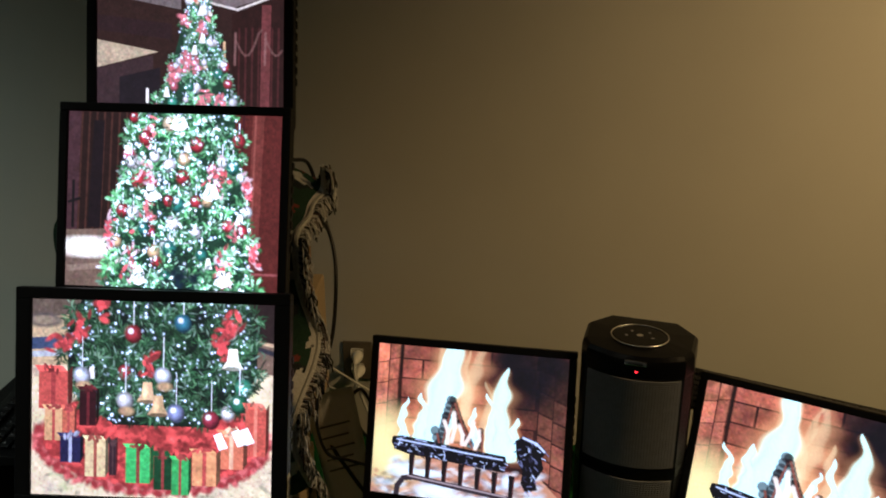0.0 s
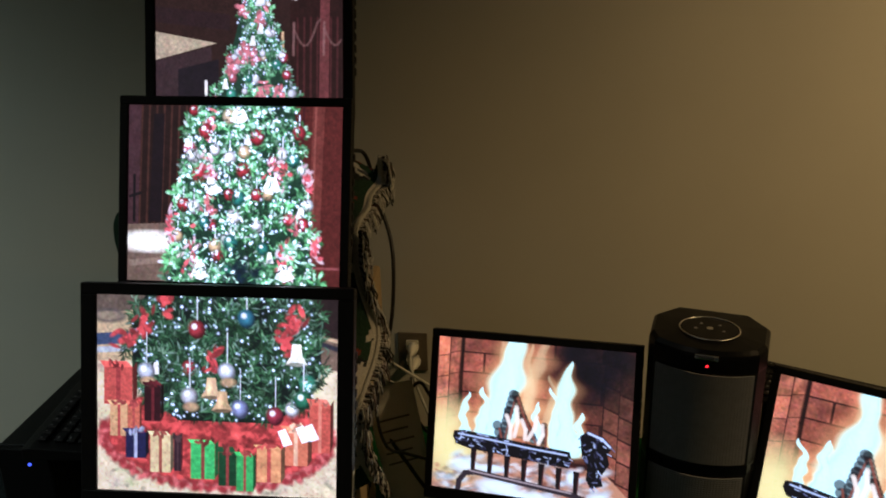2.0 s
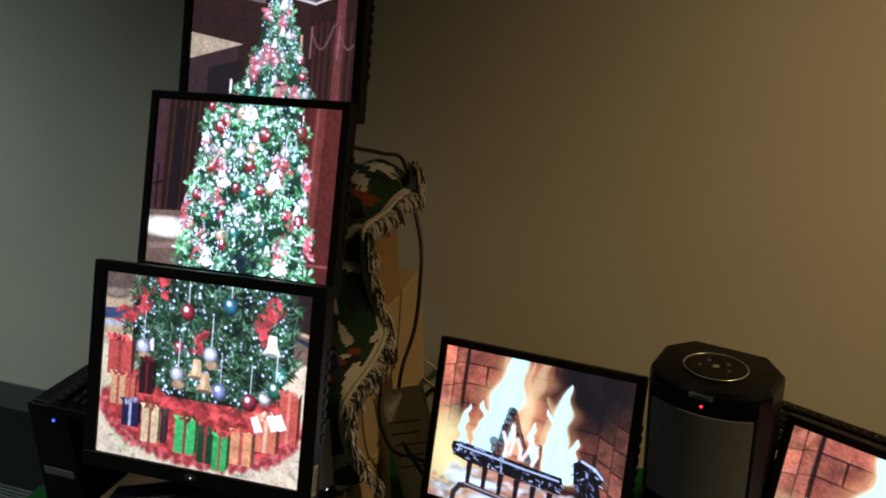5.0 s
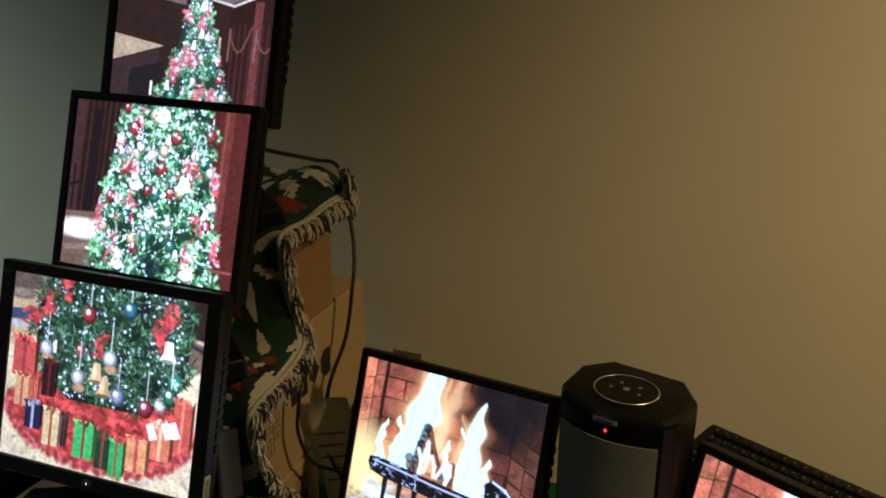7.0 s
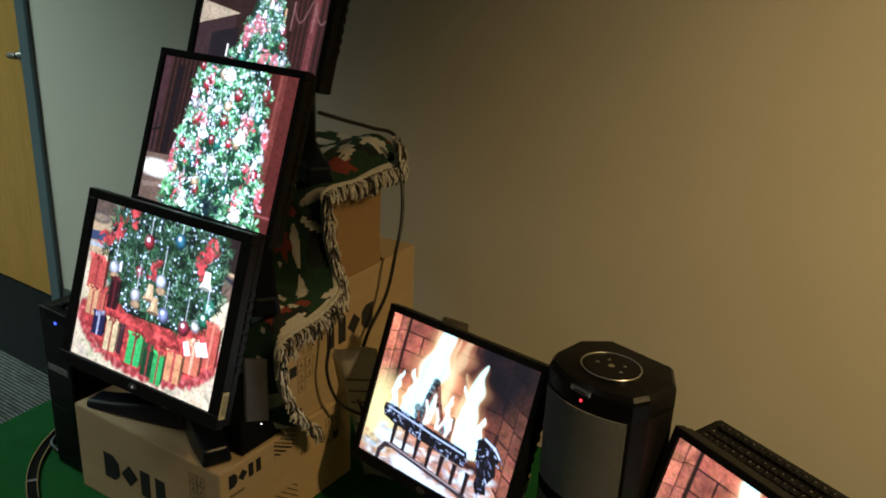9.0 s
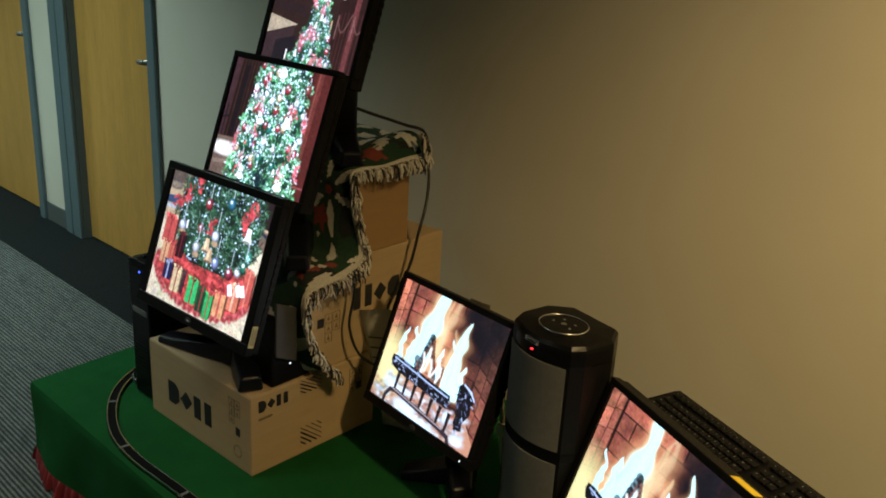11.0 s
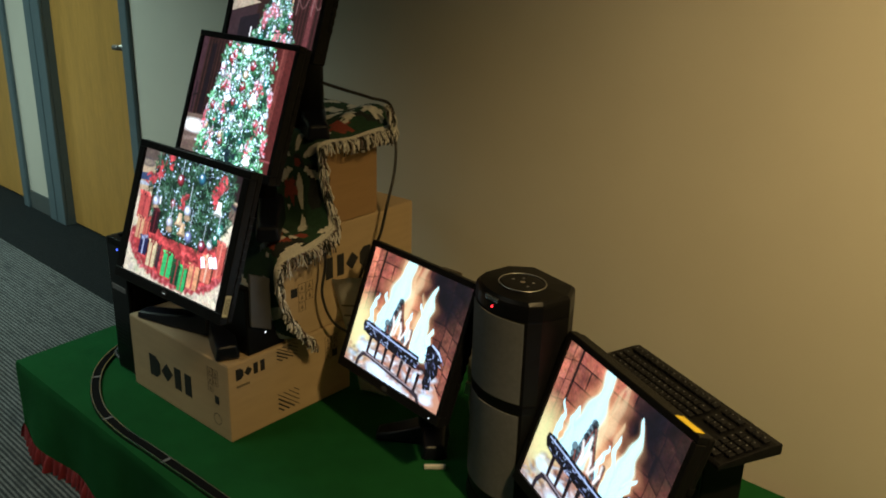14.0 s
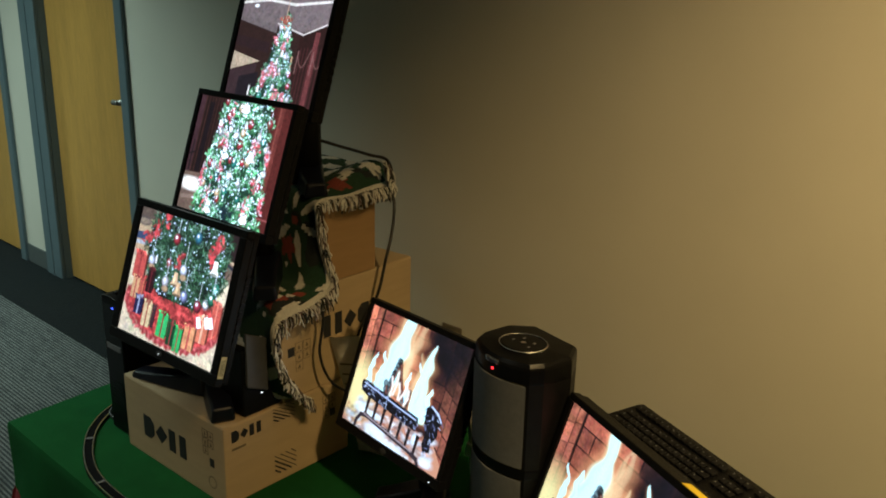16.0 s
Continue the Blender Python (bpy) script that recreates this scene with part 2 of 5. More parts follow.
# ---- what the screens show ----
class Canvas:
    """A small picture, painted stroke by stroke in linear colour; x and y run from 0 to 1, y down."""

    def __init__(self, w, h, seed):
        self.w, self.h, self.px = w, h, np.zeros((h, w, 3))
        self.yy, self.xx = np.mgrid[0:h, 0:w]
        self.xx, self.yy = (self.xx + 0.5) / w, (self.yy + 0.5) / h
        self.rng = np.random.default_rng(seed)
        self.ar = h / w

    def window(self, x0, x1, y0, y1):
        a, b = max(0, int(x0 * self.w)), min(self.w, int(x1 * self.w) + 2)
        c, d = max(0, int(y0 * self.h)), min(self.h, int(y1 * self.h) + 2)
        return (slice(c, d), slice(a, b)) if b > a and d > c else None

    def blend(self, s, mask, colour):
        self.px[s] = self.px[s] * (1 - mask[..., None]) + mask[..., None] * np.asarray(colour)

    def disc(self, x, y, r, colour, ry=None, soft=0.25, alpha=1.0, turn=0.0):
        """An ellipse with radii r (across) and ry, in parts of the width."""
        ry = ry or r
        big = max(r, ry) * (1 + soft)
        s = self.window(x - big, x + big, y - big / self.ar, y + big / self.ar)
        if s is None:
            return
        dx, dy = self.xx[s] - x, (self.yy[s] - y) * self.ar
        c, sn = math.cos(turn), math.sin(turn)
        q = np.sqrt(((dx * c + dy * sn) / r) ** 2 + ((dy * c - dx * sn) / ry) ** 2)
        self.blend(s, alpha * np.clip((1 + soft - q) / (2 * soft), 0, 1), colour)

    def add(self, x, y, r, colour):
        s = self.window(x - 3 * r, x + 3 * r, y - 3 * r / self.ar, y + 3 * r / self.ar)
        if s is not None:
            q = ((self.xx[s] - x) ** 2 + ((self.yy[s] - y) * self.ar) ** 2) / r ** 2
            self.px[s] += np.exp(-q * 1.5)[..., None] * np.asarray(colour)

    def poly(self, pts, colour, soft=0.004, alpha=1.0):
        """A filled outline, by crossing number, softened at its edge by the size of a cell."""
        xs, ys = [p[0] for p in pts], [p[1] for p in pts]
        s = self.window(min(xs) - 0.01, max(xs) + 0.01, min(ys) - 0.01, max(ys) + 0.01)
        if s is None:
            return
        total = 0
        for ox, oy in ((-0.25, -0.25), (0.25, 0.25), (-0.25, 0.25), (0.25, -0.25)):
            X, Y = self.xx[s] + ox / self.w, self.yy[s] + oy / self.h
            inside = np.zeros(X.shape, bool)
            for (ax, ay), (bx, by) in zip(pts, pts[1:] + pts[:1]):
                if ay != by:
                    inside ^= ((ay > Y) != (by > Y)) & (X < (bx - ax) * (Y - ay) / (by - ay) + ax)
            total = total + inside / 4
        self.blend(s, alpha * total, colour)

    def line(self, pts, width, colour, alpha=1.0):
        for (ax, ay), (bx, by) in zip(pts, pts[1:]):
            n = max(2, int(math.hypot(bx - ax, (by - ay) * self.ar) / (width * 0.5)))
            for k in range(n + 1):
                t = k / n
                self.disc(ax + (bx - ax) * t, ay + (by - ay) * t, width / 2, colour, soft=0.4 if width < 0.03 else 0.12, alpha=alpha)

    def grain(self, amount, cell=1):
        g = self.rng.normal(1, amount, (self.h // cell + 1, self.w // cell + 1))
        g = np.kron(g, np.ones((cell, cell)))[:self.h, :self.w]
        self.px *= np.clip(g, 0.2, 3)[..., None]

    def mottle(self, amount, cell):
        """Soft uneven patches about cell cells wide."""
        h, w = self.h // cell + 2, self.w // cell + 2
        g = self.rng.normal(1, amount, (h, w, 1)) + self.rng.normal(0, amount * 0.3, (h, w, 3))
        y, x = np.mgrid[0:self.h, 0:self.w] / cell
        i, j = y.astype(int), x.astype(int)
        fy, fx = (y - i)[..., None], (x - j)[..., None]
        self.px *= np.clip((g[i, j] * (1 - fx) + g[i, j + 1] * fx) * (1 - fy) + (g[i + 1, j] * (1 - fx) + g[i + 1, j + 1] * fx) * fy, 0.2, 2.5)


def tree_half(y):
    """Half the tree's width at height y, which runs from 0 at the topmost screen's upper edge to 3 at the lowest one's lower edge."""
    return float(np.interp(y, (0.1, 0.25, 0.6, 1.0, 1.3, 1.6, 2.0, 2.15, 2.35, 2.5, 2.64), (0.0, 0.05, 0.13, 0.25, 0.29, 0.325, 0.36, 0.42, 0.42, 0.37, 0.20)))


def tree_picture(level):
    """The part of one photograph of a decorated fir that the screen shows: level 0 the top, 1 the middle, 2 the bottom."""
    c = Canvas(336, 268, 40 + level)
    r = c.rng
    C = lambda *v: lin(v)
    top = level
    if level == 0:
        c.px[:] = C(56, 28, 20)
        c.poly([(0, 0), (1, 0), (1, 0.22), (0.72, 0.32), (0, 0.17)], C(126, 104, 96))
        c.poly([(0, 0.17), (0.45, 0.26), (0.45, 0.33), (0, 0.22)], C(120, 100, 92))
        c.line([(0.0, 0.05), (0.3, 0.02), (0.6, 0.06), (1.0, 0.02)], 0.02, C(232, 214, 190))
        c.line([(0.45, 0.24), (0.75, 0.33), (1.0, 0.22)], 0.012, C(220, 200, 178))
        c.disc(0.16, 0.08, 0.025, C(255, 250, 235), ry=0.013)
        c.poly([(0, 0.36), (0.4, 0.42), (0.4, 0.52), (0, 0.46)], C(52, 26, 26))
        c.poly([(0, 0.52), (0.33, 0.60), (0, 0.70)], C(190, 160, 118))
        c.poly([(0, 0.70), (0.3, 0.62), (0.3, 1), (0, 1)], C(66, 40, 40))
        c.poly([(0.12, 0.76), (0.34, 0.70), (0.34, 1), (0.12, 1)], C(36, 24, 30))
        c.poly([(0.72, 0.36), (1, 0.24), (1, 1), (0.72, 1)], C(50, 18, 12))
        for k in range(7):
            c.line([(0.76 + 0.035 * k, 0.45), (0.755 + 0.035 * k, 1)], 0.012, C(96, 36, 32), 0.4)
        c.poly([(0.88, 0.3), (0.93, 0.3), (0.92, 1), (0.87, 1)], C(118, 48, 42))
        for x0 in (0.74, 0.90):
            sw = [(x0 + 0.14 * t, 0.52 + 0.13 * math.sin(math.pi * min(1, t * 1.1)) - 0.06 * t) for t in np.linspace(0, 1, 9)]
            c.line([p for p in sw if p[0] < 1], 0.012, C(128, 78, 66), 0.5)
            c.line([(x0, 0.48), (x0 - 0.004, 0.68)], 0.014, C(150, 96, 82), 0.5)
        c.line([(0.27, 0.84), (0.27, 0.92)], 0.014, C(255, 240, 215))
        c.line([(0.68, 0.54), (0.68, 0.80)], 0.014, C(220, 170, 110))
    elif level == 1:
        c.px[:] = C(46, 22, 18)
        for k in range(9):
            x = 0.03 + 0.035 * k
            c.line([(x, 0), (x - 0.01, 0.68)], 0.01, C(88, 48, 34), 0.5)
        c.poly([(0.0, 0.0), (0.06, 0), (0.05, 0.7), (0, 0.7)], C(78, 44, 46))
        c.poly([(0.12, 0.05), (0.17, 0.05), (0.16, 0.66), (0.10, 0.66)], C(34, 18, 24))
        c.poly([(0, 0.68), (0.3, 0.66), (0.3, 1), (0, 1)], C(120, 92, 72))
        for k in range(6):
            c.disc(0.06 + 0.02 * k, 0.775, 0.1, C(250, 238, 214), ry=0.032, soft=0.8, alpha=0.55)
        c.line([(0.02, 0.9), (0.3, 0.86)], 0.03, C(150, 120, 98), 0.6)
        c.line([(0.03, 0.40), (0.03, 0.66)], 0.012, C(24, 16, 20))
        c.line([(0.01, 0.52), (0.06, 0.50)], 0.012, C(24, 16, 20))
        c.poly([(0.78, 0), (1, 0), (1, 1), (0.78, 1)], C(96, 30, 20))
        c.poly([(0.86, 0), (0.915, 0), (0.90, 0.88), (0.85, 0.88)], C(118, 48, 34))
        c.line([(0.875, 0.0), (0.865, 0.9)], 0.01, C(146, 70, 52), 0.7)
        c.line([(0.82, 0.0), (0.80, 0.9)], 0.012, C(74, 20, 24), 0.8)
        c.line([(0.80, 0.9), (1.0, 0.9)], 0.012, C(150, 70, 64), 0.7)
    else:
        c.px[:] = C(222, 196, 152)
        c.poly([(0, 0), (1, 0), (1, 0.30), (0, 0.34)], C(196, 160, 112))
        c.poly([(0, 0.0), (0.3, 0), (0.3, 0.06), (0, 0.10)], C(110, 88, 70))
        c.disc(0.05, 0.11, 0.075, C(96, 84, 76), ry=0.028)
        c.disc(0.05, 0.11, 0.055, C(150, 126, 98), ry=0.019)
        c.poly([(0, 0.20), (0.22, 0.18), (0.22, 0.24), (0, 0.26)], C(64, 82, 112))
        c.poly([(0, 0.27), (0.2, 0.25), (0.2, 0.28), (0, 0.30)], C(176, 176, 176))
        c.poly([(0.84, 0), (1, 0), (1, 0.20), (0.84, 0.16)], C(52, 32, 30))
        c.poly([(0.86, 0.18), (1, 0.22), (1, 0.36), (0.86, 0.30)], C(128, 98, 74))
        c.line([(0.86, 0.20), (1, 0.25)], 0.02, C(56, 52, 60))
        for k in range(70):
            c.disc(r.uniform(0, 1), r.uniform(0.3, 1), r.uniform(0.01, 0.045), C(*(np.array((198, 168, 122)) + r.normal(0, 14, 3))), ry=r.uniform(0.006, 0.02), soft=0.8, alpha=0.5)
        for k in range(16):
            x, y = r.uniform(0.02, 0.98), r.uniform(0.86, 1.0)
            c.disc(x, y, r.uniform(0.01, 0.03), C(132, 124, 96), ry=0.008, soft=0.6, alpha=0.6, turn=r.uniform(-0.6, 0.6))
        # the red skirt with its ruffle
        c.disc(0.5, 0.70, 0.47, C(176, 34, 26), ry=0.205, soft=0.03)
        for k in range(900):
            a = r.uniform(0, 2 * math.pi)
            q = math.sqrt(r.uniform(0, 1))
            v = r.uniform(0.5, 1.5)
            c.disc(0.5 + 0.45 * q * math.cos(a), 0.70 + 0.245 * q * math.sin(a), r.uniform(0.008, 0.03), C(min(255, 204 * v), 46 * v, 34 * v), ry=r.uniform(0.004, 0.012), soft=0.6, alpha=0.7, turn=r.uniform(-1, 1))
        for k in range(90):
            a = math.pi * (-0.05 + 1.1 * k / 89)
            x, y = 0.5 + 0.475 * math.cos(a), 0.705 + 0.262 * math.sin(a)
            c.disc(x + r.normal(0, 0.004), y + r.normal(0, 0.006), 0.024, C(170, 30, 32) if k % 3 else C(224, 92, 84), ry=0.012, turn=a + 1.2 * math.sin(k * 1.7), soft=0.5)
    # foliage: a dark body, then clumps of needles from the back to the front
    ys = np.linspace(max(top, 0.12), min(top + 1.02, 2.63), 60)
    c.poly([(0.54 - tree_half(y) * 0.93, y - top) for y in ys] + [(0.54 + tree_half(y) * 0.93, y - top) for y in ys[::-1]], C(14, 34, 28) if level == 2 else C(30, 68, 46))
    mint = ((52, 120, 66), (110, 196, 120), (184, 240, 190), (244, 255, 240)) if level < 2 else ((26, 70, 40), (50, 104, 60), (92, 146, 92), (150, 186, 144))
    for k in range((170, 230, 260)[level]):
        y = r.uniform(max(top, 0.16), min(top + 1.02, 2.60))
        x = 0.54 + tree_half(y) * r.uniform(-1, 1)
        size = float(np.interp(y, (0.2, 1.0, 3.0), (0.020, 0.034, 0.046))) * r.uniform(0.7, 1.2)
        shade = r.uniform(0.6, 1.1) if level < 2 else r.uniform(0.5, 1.15)
        for j in range(20 if level < 2 else 26):
            a, q = r.uniform(0, 2 * math.pi), r.uniform(0.1, 1.0)
            t = np.array(mint[min(3, int(abs(r.normal(0, 1.3)) + (0.7 if math.sin(a) < 0 else 0)))]) * shade
            c.disc(x + size * q * math.cos(a), y - top + size * q * math.sin(a) / c.ar * 0.9, size * 0.30, C(*np.clip(t, 0, 255)), ry=size * (0.14 if level < 2 else 0.075), turn=a + r.normal(0, 0.25), soft=0.5, alpha=0.9)
    # ornaments, bells, bows and lights
    tones = ((214, 90, 100), (226, 216, 210), (226, 196, 150), (26, 150, 120), (240, 238, 236), (236, 226, 222))
    for k in range((34, 16, 3)[level]):
        y = r.uniform(max(top, 0.2), min(top + 1.0, 2.62))
        x = 0.54 + tree_half(y) * r.uniform(-0.95, 0.95)
        size = float(np.interp(y, (0.2, 1, 3), (0.014, 0.022, 0.027))) * r.uniform(0.8, 1.2)
        t = np.array(tones[r.integers(len(tones))], float) if k > 10 else np.array(((206, 20, 44), (236, 226, 220), (28, 170, 130), (190, 24, 40), (236, 226, 220))[k % 5], float)
        size *= 1.25 if k < 15 else 0.9
        c.line([(x, y - top - 0.05), (x, y - top)], 0.004, C(210, 210, 214), 0.7)
        c.disc(x, y - top, size, C(*(t * 0.55)), ry=size * 1.12)
        c.disc(x - size * 0.15, y - top - size * 0.2, size * 0.72, C(*t), soft=0.5)
        c.disc(x - size * 0.3, y - top - size * 0.45, size * 0.24, C(255, 250, 246), soft=0.6)
    for k in range((9, 3, 1)[level]):
        y = r.uniform(max(top + 0.1, 0.3), min(top + 0.95, 2.5))
        x = 0.54 + tree_half(y) * r.choice((-1, 1)) * r.uniform(0.45, 0.98) if level else 0.54 + tree_half(y) * r.uniform(-1, 1)
        for j in range(9):
            c.disc(x + r.normal(0, 0.016), y - top + r.normal(0, 0.032), r.uniform(0.010, 0.024), C(*(np.array((240, 116, 118)) * r.uniform(0.75, 1.1)).clip(0, 255)), ry=r.uniform(0.006, 0.012), turn=r.uniform(0, 3), soft=0.4)
    for k in range((5, 4, 1)[level]):
        y = r.uniform(max(top, 0.3), min(top + 1.0, 2.5))
        x = 0.54 + tree_half(y) * r.uniform(-0.95, 0.95)
        w, a = 0.02, r.uniform(-0.5, 0.5)
        c.poly([(x - w * 0.4, y - top - 0.03), (x + w * 0.4, y - top - 0.03), (x + w * (0.9 + a), y - top + 0.03), (x - w * (0.9 - a), y - top + 0.03)], C(240, 232, 214))
    for k in range((190, 300, 260)[level]):
        y = r.uniform(max(top, 0.2), min(top + 1.0, 2.62))
        x = 0.54 + tree_half(y) * r.uniform(-0.98, 0.98)
        c.add(x, y - top, r.uniform(0.003, 0.0068), np.array((0.85, 0.95, 1.2)) * r.uniform(0.5, 1.6))
    if level == 1:
        # the dark hollow low in the tree, then the large ornaments in their places
        for k in range(60):
            c.disc(r.normal(0.545, 0.05), r.normal(0.95, 0.05), r.uniform(0.01, 0.03), C(*(np.array((14, 40, 52)) * r.uniform(0.6, 1.4))), ry=r.uniform(0.006, 0.014), turn=r.uniform(0, 3), soft=0.6, alpha=0.7)
        red, white, teal, gold = (196, 22, 44), (240, 232, 226), (16, 140, 122), (226, 186, 130)
        for x, y, t, size in ((0.365, 0.145, red, 0.032), (0.605, 0.175, red, 0.034), (0.80, 0.15, red, 0.030), (0.48, 0.50, red, 0.025), (0.607, 0.50, red, 0.027), (0.265, 0.56, red, 0.030), (0.825, 0.66, red, 0.028), (0.31, 0.03, red, 0.022),
                              (0.48, 0.295, white, 0.030), (0.548, 0.26, gold, 0.030), (0.725, 0.27, white, 0.026), (0.41, 0.25, white, 0.024), (0.66, 0.49, gold, 0.027), (0.315, 0.57, white, 0.030), (0.417, 0.79, gold, 0.030), (0.845, 0.55, white, 0.026), (0.30, 0.28, white, 0.026), (0.24, 0.74, gold, 0.024),
                              (0.775, 0.30, teal, 0.030), (0.525, 0.52, teal, 0.032), (0.49, 0.77, teal, 0.034), (0.64, 0.80, teal, 0.026), (0.367, 0.66, teal, 0.026)):
            t = np.array(t, float)
            c.line([(x, y - 0.10), (x, y - 0.02)], 0.005, C(236, 236, 240), 0.8)
            c.disc(x, y, size, C(*(t * 0.5)), ry=size * 1.15, soft=0.12)
            c.disc(x - size * 0.12, y - size * 0.15, size * 0.72, C(*t), soft=0.5)
            c.disc(x - size * 0.3, y - size * 0.5, size * 0.28, C(255, 252, 250), soft=0.6)
        for x, y, dx, dy in ((0.385, 0.35, 0.02, 0.04), (0.70, 0.36, 0.03, 0.045), (0.315, 0.84, 0.018, 0.075), (0.745, 0.86, 0.02, 0.06), (0.89, 0.78, 0.012, 0.035), (0.21, 0.68, 0.012, 0.05), (0.84, 0.42, 0.01, 0.03)):
            for j in range(22):
                t = (238, 84, 92) if r.uniform() < 0.6 else (255, 206, 206)
                c.disc(x + r.normal(0, dx), y + r.normal(0, dy), r.uniform(0.010, 0.022), C(*(np.array(t) * r.uniform(0.75, 1.05)).clip(0, 255)), ry=r.uniform(0.005, 0.010), turn=r.uniform(0, 3), soft=0.4)
        for x, y, a in ((0.395, 0.45, 0.5), (0.68, 0.44, -0.3), (0.74, 0.93, 0.2), (0.35, 0.93, -0.2), (0.52, 0.05, 0.1)):
            c.poly([(x - 0.016, y - 0.045), (x + 0.016, y - 0.04), (x + 0.045 + 0.02 * a, y + 0.03), (x, y + 0.055), (x - 0.045 + 0.02 * a, y + 0.035)], C(255, 250, 240))
        # twigs and lights that hang in front of the ornaments
        for k in range(900):
            y = r.uniform(0, 1)
            x = 0.54 + tree_half(1 + y) * r.uniform(-1, 1)
            t = np.array(((60, 136, 82), (120, 196, 134), (24, 70, 46), (200, 240, 206), (14, 44, 34), (30, 84, 54))[r.integers(6)])
            c.disc(x, y, r.uniform(0.006, 0.015), C(*t), ry=r.uniform(0.002, 0.005), turn=r.uniform(0, 3.1), soft=0.5, alpha=0.85)
        for k in range(170):
            y = r.uniform(0, 1)
            c.add(0.54 + tree_half(1 + y) * r.uniform(-0.98, 0.98), y, r.uniform(0.004, 0.009), np.array((0.95, 1.0, 1.1)) * r.uniform(0.5, 1.5))
    if level == 2:
        for k in range(700):
            y = r.uniform(0, 0.58)
            t = np.array(((40, 84, 54), (84, 128, 92), (130, 160, 136), (16, 40, 30))[r.integers(4)])
            c.disc(0.54 + tree_half(2 + y) * r.uniform(-1, 1), y, r.uniform(0.008, 0.018), C(*t), ry=r.uniform(0.002, 0.004), turn=r.uniform(0, 3.1), soft=0.5, alpha=0.85)
    if level == 0:
        for k in range(26):
            c.disc(0.525 + r.normal(0, 0.03), 0.17 + abs(r.normal(0, 0.05)), 0.016, C(*(np.array((226, 110, 70)) * r.uniform(0.6, 1.1)).clip(0, 255)), ry=0.008, turn=r.uniform(0, 3))
        c.line([(0.525, 0.0), (0.525, 0.18)], 0.008, C(196, 150, 110))
    if level == 2:
        # bows, bells and hanging baubles
        for x, y in ((0.20, 0.16), (0.81, 0.13), (0.78, 0.22), (0.48, 0.30), (0.28, 0.03), (0.13, 0.24)):
            for j in range(14):
                c.disc(x + r.normal(0, 0.02), y + r.normal(0, 0.035), r.uniform(0.012, 0.026), C(*(np.array((228, 52, 50)) * r.uniform(0.6, 1.15)).clip(0, 255)), ry=r.uniform(0.006, 0.012), turn=r.uniform(0, 3), soft=0.4)
        for x, y, t in ((0.48, 0.47, (222, 176, 120)), (0.525, 0.535, (206, 160, 104)), (0.83, 0.29, (246, 236, 206))):
            c.poly([(x - 0.018, y - 0.06), (x + 0.018, y - 0.06), (x + 0.024, y), (x + 0.045, y + 0.04), (x - 0.045, y + 0.04), (x - 0.024, y)], C(*t))
            c.disc(x - 0.008, y - 0.01, 0.010, C(*np.clip(np.array(t) * 1.2, 0, 255)), ry=0.03, soft=0.6)
            c.disc(x, y + 0.04, 0.040, C(*(np.array(t) * 0.6)), ry=0.008)
        for x, y, t in ((0.21, 0.39, (206, 206, 216)), (0.39, 0.51, (214, 206, 204)), (0.545, 0.38, (226, 226, 234)), (0.745, 0.595, (186, 18, 58)), (0.86, 0.51, (20, 130, 90)), (0.60, 0.565, (150, 156, 200)), (0.42, 0.17, (186, 22, 40)), (0.625, 0.11, (24, 130, 150))):
            t = np.array(t, float)
            c.line([(x, y - 0.2), (x, y)], 0.004, C(220, 220, 220), 0.8)
            c.disc(x, y, 0.034, C(*(t * 0.45)), ry=0.037, soft=0.1)
            c.disc(x - 0.006, y - 0.008, 0.025, C(*t), soft=0.5)
            c.disc(x - 0.012, y - 0.016, 0.010, C(255, 255, 255), soft=0.6)
        for x, y in ((0.215, 0.435), (0.395, 0.56), (0.55, 0.43)):
            c.disc(x, y, 0.03, C(196, 150, 100), ry=0.018, soft=0.3)
        # wrapped presents
        def present(x, y, w, h, body, band, lid=0.02, lean=0.0):
            f, s = np.array(body, float), np.array(band, float)
            c.poly([(x, y), (x + w, y + lean), (x + w, y + h + lean), (x, y + h)], C(*f))
            c.poly([(x, y), (x + w, y + lean), (x + w * 0.8, y - lid + lean), (x - w * 0.15, y - lid)], C(*(f * 1.25).clip(0, 255)))
            c.poly([(x + w, y + lean), (x + w * 1.16, y - lid), (x + w * 1.16, y + h - lid * 1.6), (x + w, y + h + lean)], C(*(f * 0.5)))
            c.poly([(x + w * 0.42, y), (x + w * 0.58, y), (x + w * 0.58, y + h), (x + w * 0.42, y + h)], C(*s))
            for j in range(7):
                c.disc(x + w * 0.5 + r.normal(0, w * 0.2), y - 0.012 + r.normal(0, 0.008), 0.014, C(*(s * r.uniform(0.7, 1.15)).clip(0, 255)), ry=0.006, turn=r.uniform(0, 3))
        present(0.03, 0.37, 0.12, 0.19, (206, 66, 44), (170, 44, 38), lid=0.03)
        present(0.20, 0.46, 0.07, 0.18, (62, 12, 24), (120, 22, 32))
        present(0.885, 0.53, 0.085, 0.24, (208, 74, 42), (226, 120, 84), lid=0.03)
        present(0.055, 0.56, 0.075, 0.16, (214, 156, 92), (190, 62, 50))
        present(0.13, 0.56, 0.05, 0.15, (206, 92, 50), (190, 62, 50))
        present(0.12, 0.70, 0.085, 0.13, (36, 34, 76), (170, 170, 190))
        present(0.225, 0.71, 0.085, 0.19, (220, 186, 124), (170, 72, 50))
        present(0.325, 0.73, 0.03, 0.16, (66, 34, 44), (96, 60, 60))
        present(0.78, 0.66, 0.10, 0.18, (222, 110, 58), (240, 176, 130))
